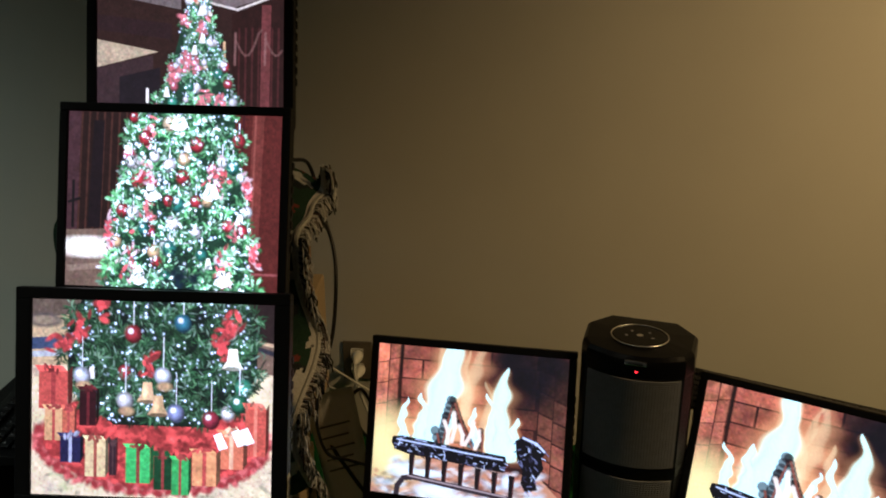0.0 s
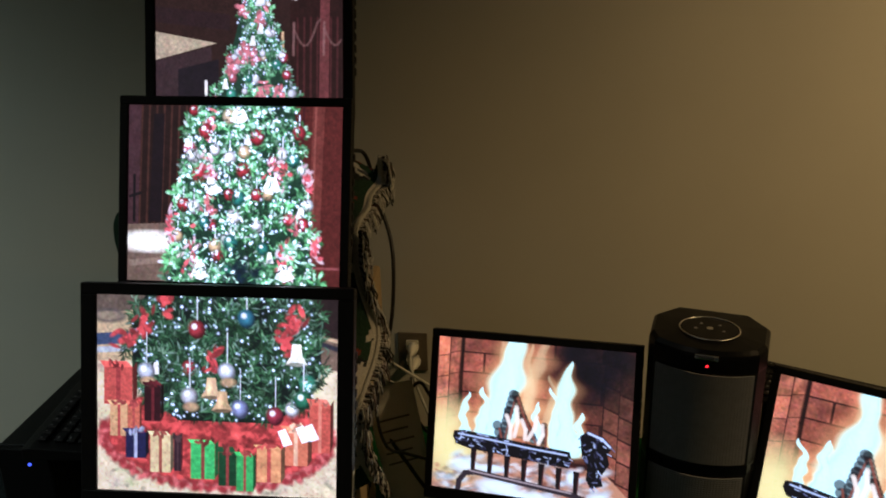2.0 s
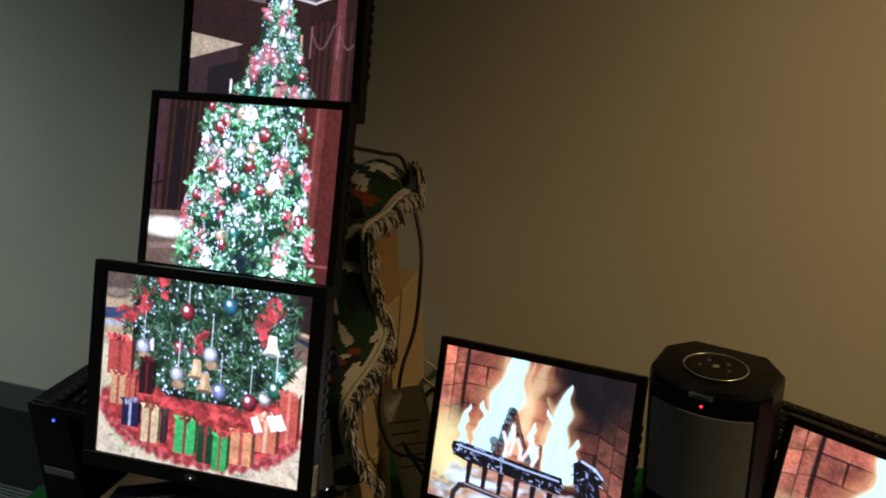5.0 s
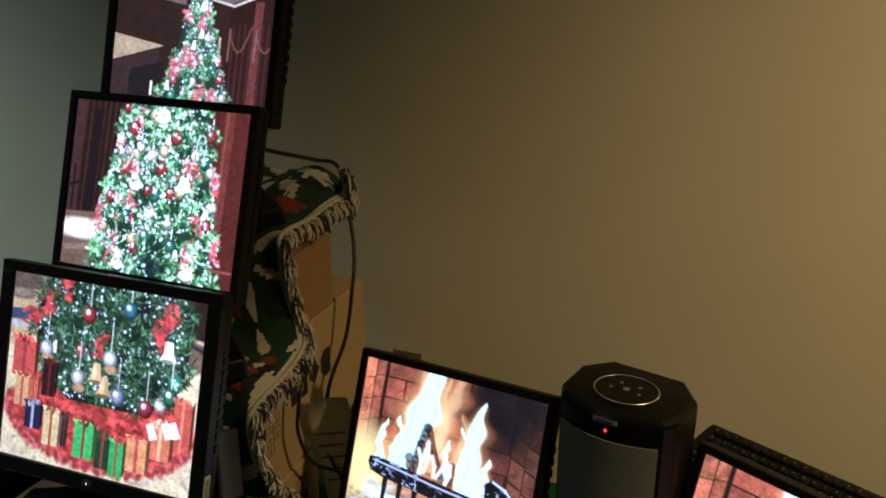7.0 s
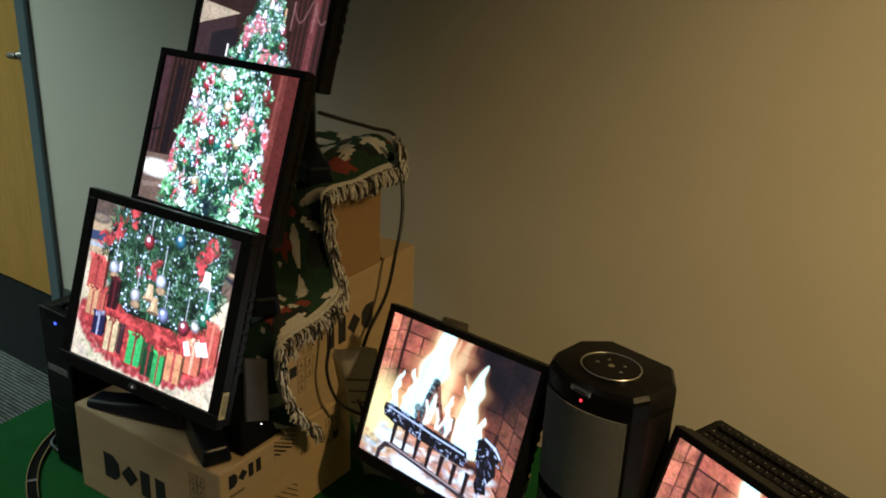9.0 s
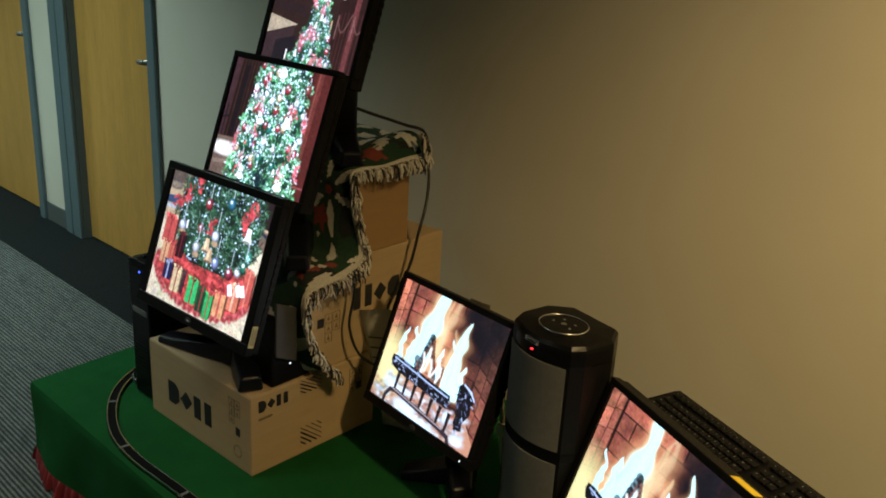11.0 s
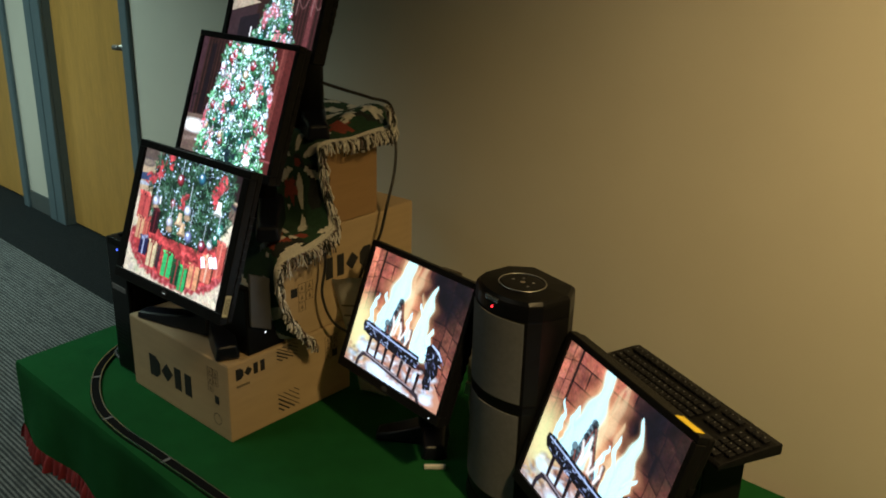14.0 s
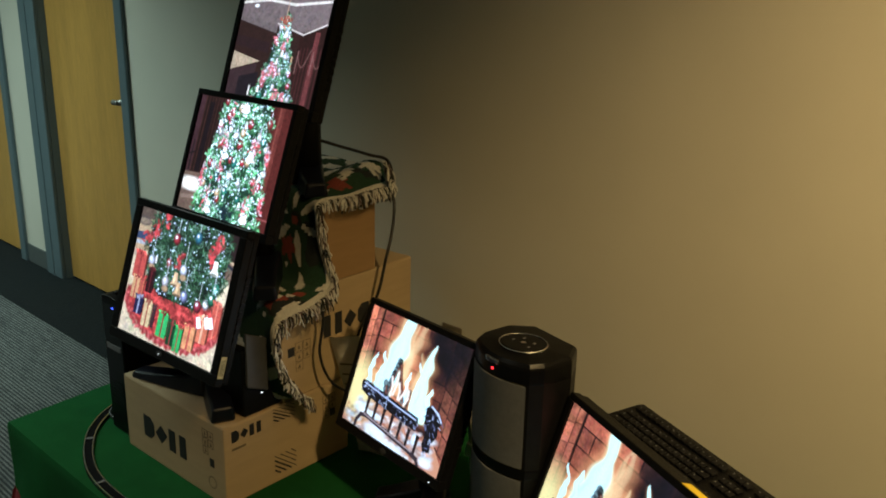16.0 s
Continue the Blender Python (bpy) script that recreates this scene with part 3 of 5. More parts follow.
        present(0.67, 0.76, 0.10, 0.17, (226, 146, 76), (196, 60, 44))
        present(0.395, 0.745, 0.10, 0.18, (24, 190, 92), (150, 60, 40))
        present(0.51, 0.785, 0.075, 0.17, (8, 78, 42), (160, 50, 40), lid=0.03)
        present(0.585, 0.80, 0.07, 0.18, (24, 176, 84), (170, 60, 44))
        for x, y in ((0.755, 0.67), (0.83, 0.65), (0.865, 0.64)):
            c.poly([(x, y), (x + 0.03, y - 0.015), (x + 0.06, y + 0.06), (x + 0.025, y + 0.075)], C(255, 255, 250))
    c.mottle(0.12, 3)
    c.mottle(0.08, 9)
    c.grain(0.06)
    grey = c.px.mean(axis=2, keepdims=True)
    c.px = (grey + (0.76, 0.76, 0.74)[level] * (c.px - grey)).clip(0, 2)
    c.px = c.px ** (1.05, 1.16, 1.12)[level] * (1.0, 1.42, 1.2)[level]
    return np.clip(c.px, 0, 1.6)


def fire_picture(seed):
    """Burning logs on an iron grate in a brick hearth."""
    c = Canvas(300, 240, seed)
    r = c.rng
    C = lambda *v: lin(v)
    c.px[:] = C(56, 28, 24)
    # back wall, then the two side walls, brick by brick
    rows = np.linspace(-0.04, 0.74, 7)
    for i, (y0, y1) in enumerate(zip(rows, rows[1:])):
        for j in range(-1, 5):
            x0 = 0.13 + j * 0.24 + (0.12 if i % 2 else 0.0)
            x1 = min(x0 + 0.235, 0.86)
            x0 = max(x0, 0.135)
            if x1 - x0 < 0.02:
                continue
            lit = 0.55 + 0.45 * math.exp(-((x0 - 0.25) / 0.25) ** 2)
            v = np.array((186, 104, 80)) * lit * r.uniform(0.85, 1.1)
            c.poly([(x0, y0 + 0.008), (x1 - 0.006, y0 + 0.008), (x1 - 0.006, y1 - 0.003), (x0, y1 - 0.003)], C(*v))
    for i in range(7):
        y0, y1 = -0.05 + 0.14 * i, 0.085 + 0.14 * i
        for x0, x1, lift, v in ((-0.01, 0.06, 0.05, 1.0), (0.065, 0.125, 0.02, 0.9)):
            t = np.array((206, 122, 92)) * v * r.uniform(0.8, 1.1)
            c.poly([(x0, y0 + lift), (x1, y0 + lift - 0.02), (x1, y1 + lift - 0.02), (x0, y1 + lift)], C(*t))
        for x0, x1, drop in ((0.86, 0.93, 0.0), (0.935, 1.01, 0.05)):
            t = np.array((134, 80, 62)) * (0.35 + 0.75 * min(1, 0.14 * i / 0.6)) * r.uniform(0.85, 1.1)
            c.poly([(x0, y0 + drop), (x1, y0 + drop + 0.035), (x1, y1 + drop + 0.028), (x0, y1 + drop - 0.007)], C(*t))
    c.line([(0.128, 0.0), (0.125, 0.26), (0.13, 0.5)], 0.022, C(34, 14, 12), 0.85)
    for k in range(34):
        c.disc(r.normal(0.76, 0.07), r.uniform(-0.02, 0.32), r.uniform(0.03, 0.08), C(14, 12, 22), soft=0.9, alpha=0.5)
    for k in range(160):
        c.disc(r.uniform(0, 1), r.uniform(0, 0.85), r.uniform(0.008, 0.035), C(26, 12, 10), ry=r.uniform(0.005, 0.02), soft=0.9, alpha=r.uniform(0.05, 0.3), turn=r.uniform(0, 3))
    c.mottle(0.16, 3)
    c.mottle(0.16, 12)
    # glowing ember bed
    c.poly([(0, 0.82), (0.12, 0.72), (0.88, 0.78), (1, 0.92), (1, 1), (0, 1)], C(196, 140, 108))
    for k in range(14):
        c.disc(0.03 + 0.008 * k, 0.60 + 0.014 * k, 0.10, C(252, 240, 166), ry=0.12, soft=0.95, alpha=0.17)
    for k in range(420):
        v = r.uniform(0.6, 1.1)
        t = np.array(((255, 244, 232), (236, 186, 160), (110, 76, 70), (216, 244, 250), (176, 84, 66), (255, 250, 240))[r.integers(6)])
        y = r.uniform(0.76, 1.02)
        c.disc(r.uniform(0.02 if y > 0.85 else 0.12, 0.9), y, r.uniform(0.008, 0.030), C(*np.clip(t * v, 0, 255)), ry=r.uniform(0.004, 0.012), soft=0.9, turn=r.uniform(-0.5, 0.5), alpha=0.55)
    for x, y, w, h in ((0.16, 0.83, 0.07, 0.035), (0.34, 0.95, 0.12, 0.04), (0.52, 0.99, 0.14, 0.03), (0.72, 0.84, 0.03, 0.04), (0.86, 0.95, 0.06, 0.03), (0.30, 0.84, 0.10, 0.02)):
        for k in range(5):
            c.disc(x + r.normal(0, w * 0.3), y + r.normal(0, h * 0.3), w * 0.6, C(236, 254, 255), ry=h * 0.6, soft=0.9, alpha=0.45)
    # flames: tongues from a broad foot to a thin tip, orange to white-blue
    k2 = 0.02 * (seed - 4)
    # x of the tip, x of the foot, tip y, foot y, half width at the foot
    tongues = [(0.42, 0.30, -0.16, 0.67, 0.135), (0.40, 0.37 + k2, -0.08, 0.63, 0.07), (0.685 + k2, 0.685, 0.10, 0.69, 0.090), (0.61, 0.63, 0.28, 0.68, 0.042), (0.765, 0.72, 0.42, 0.68, 0.045), (0.148, 0.165, 0.36, 0.63, 0.034), (0.262, 0.25, 0.32, 0.63, 0.055), (0.535, 0.53, 0.38, 0.63, 0.03)]
    pale = [(0.555, 0.47, -0.14, 0.44, 0.075), (0.50, 0.45, 0.0, 0.60, 0.06), (0.335, 0.40, -0.10, 0.5, 0.07), (0.60, 0.58, 0.20, 0.66, 0.06)]
    for grow, tone, al, group in ((1.9, (214, 110, 66), 0.022, tongues + pale), (1.35, (255, 196, 136), 0.08, tongues + pale), (0.8, (255, 232, 176), 0.10, pale), (1.15, (255, 246, 196), 0.30, tongues), (0.95, (200, 248, 230), 0.55, tongues), (0.62, (220, 253, 250), 0.45, tongues)):
        for i, (tx, bx, ty, by, w) in enumerate(group):
            ph = i * 2.3 + seed
            for k in range(140):
                t = k / 139
                y = by + (ty - by) * t
                ww = w * grow * (1 - t) ** 0.6 * (0.74 + 0.16 * math.sin(9 * t + ph) + 0.12 * math.sin(23 * t + 3 * ph)) + 0.002
                xx = bx + (tx - bx) * t ** 0.8 + (0.022 * math.sin(6.5 * t + ph) + 0.010 * math.sin(17 * t + 2 * ph)) * t
                c.disc(xx, y, ww, lin(tone), ry=max(0.008, ww * 0.22), soft=0.16 if grow < 1.2 else 0.9, alpha=al * 0.62)
    # charred split logs standing in the flames, with thin licks between them
    for pts, w in (([(0.405, 0.34), (0.385, 0.45), (0.36, 0.62)], 0.05), ([(0.415, 0.34), (0.46, 0.48), (0.52, 0.62)], 0.042), ([(0.33, 0.55), (0.35, 0.64)], 0.05), ([(0.57, 0.52), (0.57, 0.64)], 0.035)):
        c.line(pts, w, C(30, 20, 26), 0.75)
        c.line([(x + 0.012, y + 0.02) for x, y in pts], 0.012, C(150, 84, 66), 0.6)
    for x0, y0, x1, y1 in ((0.425, 0.42, 0.42, 0.61), (0.455, 0.50, 0.475, 0.62), (0.53, 0.47, 0.49, 0.62), (0.56, 0.52, 0.545, 0.64), (0.375, 0.48, 0.40, 0.62)):
        c.line([(x0, y0), ((x0 + x1) / 2 + 0.012, (y0 + y1) / 2), (x1, y1)], 0.020, C(255, 236, 214), 0.7)
    # front log, side log and grate
    def charred(outline, strokes, lean):
        """A black charred log, with pale ash caught in its cracks."""
        c.poly(outline, C(12, 10, 18))
        xs, ys = [q[0] for q in outline], [q[1] for q in outline]
        for k in range(strokes):
            x, y = r.uniform(min(xs), max(xs)), r.uniform(min(ys), max(ys))
            inside = False
            for (ax, ay), (bx, by) in zip(outline, outline[1:] + outline[:1]):
                if (ay > y) != (by > y) and x < (bx - ax) * (y - ay) / (by - ay) + ax:
                    inside = not inside
            if inside:
                ln, a = r.uniform(0.006, 0.03), lean + r.normal(0, 0.35) + (math.pi / 2 if r.uniform() < 0.3 else 0)
                c.line([(x, y), (x + ln * math.cos(a), y + ln * math.sin(a) / c.ar)], r.uniform(0.003, 0.007), C(*((196, 206, 226), (120, 122, 150), (60, 58, 78), (4, 4, 6))[r.integers(4)]), 0.75)
    front = [(0.105, 0.615), (0.16, 0.605), (0.30, 0.622), (0.50, 0.648), (0.705, 0.668), (0.715, 0.72), (0.70, 0.775), (0.50, 0.755), (0.33, 0.735), (0.20, 0.725), (0.12, 0.70), (0.10, 0.655)]
    charred(front, 190, 0.06)
    c.line([(0.13, 0.632), (0.30, 0.650), (0.50, 0.675), (0.69, 0.692)], 0.009, C(206, 216, 236), 0.65)
    charred([(0.750, 0.56), (0.79, 0.522), (0.875, 0.56), (0.912, 0.61), (0.888, 0.66), (0.902, 0.72), (0.862, 0.80), (0.875, 0.86), (0.815, 0.885), (0.79, 0.83), (0.795, 0.75), (0.765, 0.69)], 80, 0.9)
    c.line([(0.79, 0.535), (0.86, 0.565), (0.90, 0.61)], 0.012, C(214, 222, 240), 0.7)
    for k in range(7):
        x = 0.215 + 0.088 * k
        c.poly([(x - 0.016, 0.715 + 0.012 * k), (x + 0.016, 0.718 + 0.012 * k), (x + 0.010, 0.865 + 0.012 * k), (x - 0.012, 0.860 + 0.012 * k)], C(28, 16, 20))
        c.line([(x + 0.012, 0.74 + 0.012 * k), (x + 0.008, 0.85 + 0.012 * k)], 0.005, C(120, 70, 66), 0.6)
    c.line([(0.140, 1.02), (0.145, 0.94), (0.175, 0.885), (0.23, 0.872), (0.72, 0.940), (0.78, 0.960), (0.815, 1.02)], 0.030, C(58, 46, 50))
    c.line([(0.20, 0.866), (0.72, 0.930)], 0.008, C(170, 150, 146))
    c.grain(0.05)
    return np.clip(c.px, 0, 1.6)


def picture_mesh(name, w, h, px, material, gamma):
    """A flat sheet w by h metres, centred, facing -y, with one coloured cell for each cell of the picture."""
    rows, cols = px.shape[:2]
    X, Z = np.meshgrid(np.linspace(-w / 2, w / 2, cols), np.linspace(h / 2, -h / 2, rows))
    px = 0.008 + 1.35 * np.clip(px, 0, 2) ** gamma * np.array((0.86, 1.0, 1.30))
    co = np.stack([X, np.zeros_like(X), Z], -1).reshape(-1, 3)
    idx = np.arange(rows * cols).reshape(rows, cols)
    quads = np.stack([idx[:-1, :-1], idx[1:, :-1], idx[1:, 1:], idx[:-1, 1:]], -1).reshape(-1, 4)
    me = bpy.data.meshes.new(name)
    me.from_pydata(co.tolist(), [], quads.tolist())
    col = me.color_attributes.new("Col", "FLOAT_COLOR", "POINT")
    col.data.foreach_set("color", np.concatenate([px.reshape(-1, 3), np.ones((rows * cols, 1))], 1).ravel().astype(np.float32))
    me.materials.append(material)
    return me


# ---- monitors ----
SCREEN = display("lit_display", 1.42)
LED_B, LED_W, LED_R = glow("blue_led", (0.05, 0.1, 1.0), 3), glow("white_led", (0.9, 0.95, 1.0), 1.5), glow("red_led", (1.0, 0.02, 0.03), 5)


def monitor(centre, yaw, tilt, w, h, px, label, roll=0.0, bezel=0.016, rim=None, base=None, group="", sticker=False, led=(0.0, 1), neck=0.028, tips=None):
    """A flat monitor whose picture is centred on centre; base: (height of what it stands on, style)."""
    m = pose(*centre, 0, 0, yaw) @ pose(0, 0, 0, -tilt, 0, 0) @ pose(0, 0, 0, 0, roll, 0)
    mon = thing("monitor", m, label, "monitor", group)
    ow, oh = w / 2 + bezel, h / 2 + (rim or bezel)
    ob = new("screen", picture_mesh("screen", w, h, px, SCREEN, 1.14 if "fire" in label else 1.06))
    ob.parent = mon
    ob["label"] = "lit display panel"
    bm = bmesh.new()
    low = oh + 0.008
    for a, b, d, e in ((-ow, ow, h / 2, oh), (-ow, ow, -low, -h / 2), (-ow, -w / 2, -h / 2, h / 2), (w / 2, ow, -h / 2, h / 2)):
        box(bm, a, b, -0.006, 0.016, d, e, bevel=0.0015, seg=1)
    rim_part = part("bezel", bm, BLACK, mon, "matt black plastic bezel")
    bm = boxed(-ow + 0.002, ow - 0.002, 0.016, 0.034, -low + 0.002, oh - 0.002, bevel=0.004)
    box(bm, -ow + 0.035, ow - 0.035, 0.034, 0.062, -low + 0.03, oh - 0.04, bevel=0.012)
    for k in range(8):
        box(bm, -ow - 0.0005, -ow + 0.004, 0.019, 0.031, -0.08 + 0.02 * k, -0.068 + 0.02 * k)
        box(bm, ow - 0.004, ow + 0.0005, 0.019, 0.031, -0.08 + 0.02 * k, -0.068 + 0.02 * k)
    part("back_shell", bm, BLACK, mon)
    bm = lathe([(0.0014, 0), (0.0014, 0.0015), (0.0005, 0.002)], 10)
    bmesh.ops.transform(bm, matrix=pose(led[0], -0.006, -h / 2 - 0.013, 90, 0, 0), verts=bm.verts)
    part("power_light", bm, LED_W if led[1] else GREY, rim_part)
    bm = lathe([(0.011, 0), (0.011, 0.001), (0.009, 0.0014)], 20)
    bmesh.ops.transform(bm, matrix=pose(0, -0.006, -h / 2 - 0.012, 90, 0, 0) @ Matrix.Diagonal((1, 0.55, 1, 1)), verts=bm.verts)
    part("badge", bm, mat("dull_badge", (0.03, 0.03, 0.032), 0.5), rim_part, "small oval grey badge")
    if sticker:
        part("sticker", boxed(ow + 0.0005, ow + 0.0015, -0.003, 0.012, -oh + 0.012, -oh + 0.062), mat("cream_label", (0.62, 0.58, 0.36), 0.6), mon, "cream paper label")
        bm = bmesh.new()
        for k in range(3):
            box(bm, ow + 0.0016, ow + 0.0019, 0.0 + 0.004 * k, 0.0015 + 0.004 * k, -oh + 0.018, -oh + 0.056)
        part("label_print", bm, INK, mon)
    if base:
        zt, style = base
        inv = m.inverted()
        back = m @ Vector((0, 0.06, -0.03))
        fwd = Vector((math.sin(radians(yaw)), -math.cos(radians(yaw)), 0))
        side = Vector((math.cos(radians(yaw)), math.sin(radians(yaw)), 0))
        hub = Vector((back.x, back.y, zt)) - fwd * 0.035
        bm = tube_mesh([Vector((hub.x, hub.y, zt + 0.012)), Vector((hub.x, hub.y, zt + (back.z - zt) * 0.6)), back - fwd * 0.01], neck, 12)
        bmesh.ops.transform(bm, matrix=inv, verts=bm.verts)
        part("neck", bm, BLACK, mon, smooth=True)
        bm = bmesh.new()
        for s in (-1, 1):
            tip = hub + fwd * style[0] + side * s * style[1]
            if tips:
                tip = Vector((*tips[0 if s < 0 else 1], zt))
            pts = spline([hub - fwd * 0.02, hub.lerp(tip, 0.5) - fwd * 0.006, tip], 6)
            for i, p in enumerate(pts):
                f = i / (len(pts) - 1)
                p.z = zt + (0.038 + 0.022 * (1 - f) if s > 0 else 0.018 + 0.042 * (1 - f) ** 1.3)
            rings = []
            for i, p in enumerate(pts):
                f = i / (len(pts) - 1)
                d = (tip - hub).normalized().cross(Vector((0, 0, 1)))
                ww, t0 = 0.040 - 0.010 * f, p.z
                rings.append([bm.verts.new(q) for q in (Vector((*(p + d * ww).xy, zt)), Vector((*(p - d * ww).xy, zt)), Vector((*(p - d * ww * 0.8).xy, t0)), Vector((*(p + d * ww * 0.8).xy, t0)))])
            for a, b in zip(rings, rings[1:]):
                for k in range(4):
                    bm.faces.new((a[k], a[(k + 1) % 4], b[(k + 1) % 4], b[k]))
            bm.faces.new(rings[0]), bm.faces.new(rings[-1][::-1])
        bmesh.ops.recalc_face_normals(bm, faces=bm.faces)
        bmesh.ops.bevel(bm, geom=[e for e in bm.edges if e.calc_face_angle(0) > 0.5], offset=0.007, segments=3, affect="EDGES", profile=0.5)
        bmesh.ops.transform(bm, matrix=inv, verts=bm.verts)
        part("base", bm, NAVY, mon, "dark V-shaped foot")
        if zt < 0.8:
            bm = boxed(-0.026, 0.026, -0.006, 0.004, 0.001, 0.012, bevel=0.002)
            at = Vector((*tips[1], zt)) if tips else hub + fwd * style[0] + side * style[1]
            bmesh.ops.transform(bm, matrix=inv @ pose(at.x + 0.024, at.y - 0.024, zt, 0, 0, 45), verts=bm.verts)
            part("foot_trim", bm, mat("pale_trim", (0.5, 0.5, 0.48), 0.4), mon, "silver foot tip")
    return mon


TREE_LABEL = "black monitor showing the %s of a Christmas tree"
monitor((-0.3837, 1.3654, 1.282), 3.5, 17.9, 0.386, 0.313, tree_picture(2), TREE_LABEL % "foot", roll=0.9, base=(0.9622, (0.15, 0.2)), tips=((-0.640, 1.384), (-0.246, 1.386)), group="tree screens", sticker=True, bezel=0.025, rim=0.018)
monitor((-0.3907, 1.5429, 1.5572), 1.8, 18.8, 0.363, 0.2925, tree_picture(1), TREE_LABEL % "middle", roll=0.8, base=(1.2485, (0.13, 0.17)), group="tree screens", bezel=0.0145)
monitor((-0.388, 1.684, 1.812), 4.0, 19, 0.324, 0.268, tree_picture(0), TREE_LABEL % "top", base=(1.4665, (0.09, 0.14)), group="tree screens", bezel=0.017, neck=0.045)
FIRE_LABEL = "black monitor showing a log fire, "
monitor((0.1013, 1.6469, 1.0895), -8.4, 20.5, 0.372, 0.292, fire_picture(3), FIRE_LABEL + "beside a heater", roll=-1.2, base=(0.7512, (0.075, 0.13)), tips=((0.005, 1.650), (0.188, 1.668)), group="fire screens", led=(0.17, 1), bezel=0.014)
fire_b = monitor((0.701, 1.5442, 1.0575), -25.6, 18.7, 0.388, 0.302, fire_picture(5), FIRE_LABEL + "turned sideways on green felt", base=(0.7512, (0.075, 0.13)), group="fire screens", led=(0.17, 1), bezel=0.014)
part("tape", boxed(0.140, 0.195, -0.0055, 0.014, 0.1652, 0.1662), YELLOW, fire_b, "yellow tape")

# ---- table and cloth ----
TX0, TX1, TY0, TY1, TZ = -1.03, 1.34, 1.172, 2.135, 0.75
table = thing("table", pose(0, 0, 0), "low table hidden under a green cloth", "table")
part("tabletop", boxed(TX0 + 0.01, TX1 - 0.01, TY0 + 0.01, TY1 - 0.002, 0.712, 0.744, bevel=0.004), GREY, table)
for x in (TX0 + 0.2, TX1 - 0.2):
    for y in (TY0 + 0.08, TY1 - 0.08):
        part("leg", tube_mesh([Vector((x, y, FL)), Vector((x, y, 0.713))], 0.014, 10), GREY, table, smooth=True)


def slant(x, y):
    """The far end of the table runs slightly askew."""
    f = (TX1 - x) / (TX1 - TX0)
    return x - f * 0.10 * ((y - TY0) / (TY1 - TY0))


def cloth():
    """The felt: a flat top, rolled over the edges and hanging in soft folds in front and at the two ends."""
    cl = thing("tablecloth", pose(0, 0, 0), "green felt tablecloth with a ruffled red hem", "tablecloth")
    line = []
    n1, n2 = 200, 60
    for k in range(n2 + 1):
        line.append((TX1, TY1 - (TY1 - TY0) * k / n2, 1.0, 0.0, k))
    for k in range(n1 + 1):
        line.append((TX1 + (TX0 - TX1) * k / n1, TY0, 0.0, -1.0, k))
    for k in range(n2 + 1):
        line.append((TX0, TY0 + (TY1 - TY0) * k / n2, -1.0, 0.0, k))
    line = [(slant(x, y), y, nx, ny, k) for x, y, nx, ny, k in line]
    bm, hem = bmesh.new(), []
    rings = []
    drops = (0.0, 0.004, 0.012, 0.03, 0.06, 0.10, 0.14, 0.18, 0.212)
    for i, (x, y, nx, ny, k) in enumerate(line):
        near = max(math.exp(-((x - TX0) ** 2 + (y - TY0) ** 2) / 0.03), math.exp(-((x - TX1) ** 2 + (y - TY0) ** 2) / 0.03))
        if near > 0.97:
            nx, ny = math.copysign(0.7, x - 0.1), -0.7
        ring = []
        for d in drops:
            f = d / 0.212
            wob = 0.012 * math.sin(i * 0.21) + 0.008 * math.sin(i * 0.083 + 1.0) + 0.006 * noise.noise((x * 5, y * 5, d * 4))
            out = 0.004 * min(1, d / 0.012) + f * (0.010 + wob + 0.008 * near) * (1.2 if nx else 1.0)
            ring.append(bm.verts.new((x + nx * out, y + ny * out, TZ + 0.001 - d - 0.004 * f * math.sin(i * 0.3))))
        rings.append(ring)
        hem.append((ring[-1].co.copy(), Vector((nx, ny, 0))))
    for a, b in zip(rings, rings[1:]):
        for k in range(len(drops) - 1):
            bm.faces.new((a[k], b[k], b[k + 1], a[k + 1]))
    # the flat top with faint waves, thin sheet
    N, M = 60, 24
    top = [[bm.verts.new((slant(TX0 + (TX1 - TX0) * u / N, TY0 + (TY1 - TY0) * v / M), TY0 + (TY1 - TY0) * v / M, TZ + 0.001)) for v in range(M + 1)] for u in range(N + 1)]
    for u in range(N):
        for v in range(M):
            bm.faces.new((top[u][v], top[u + 1][v], top[u + 1][v + 1], top[u][v + 1]))
    bmesh.ops.recalc_face_normals(bm, faces=bm.faces)
    part("felt", bm, FELT, cl, smooth=True)
    bm = bmesh.new()
    last = None
    for i in range(0, len(hem) - 1):
        for h in (0, 0.5):
            p, nrm = hem[i][0].lerp(hem[i + 1][0], h), hem[i][1]
            j = 2 * i + (1 if h else 0)
            o = nrm * (0.005 + 0.005 * math.sin(j * 1.3) + 0.010 * noise.noise((j * 0.23, 0.0, 2.0)))
            col = [bm.verts.new(p + nrm * 0.002 + Vector((0, 0, 0.003))), bm.verts.new(p + o + Vector((0, 0, -0.012))), bm.verts.new(p + o * 1.7 + Vector((0, 0, -0.044 - 0.012 * noise.noise((j * 0.31, 4.0, 0.0)))))]
            if last:
                for k in range(2):
                    bm.faces.new((last[k], col[k], col[k + 1], last[k + 1]))
            last = col
    part("hem", bm, RED, cl, "ruffled red hem", smooth=True)
    return cl


cloth()

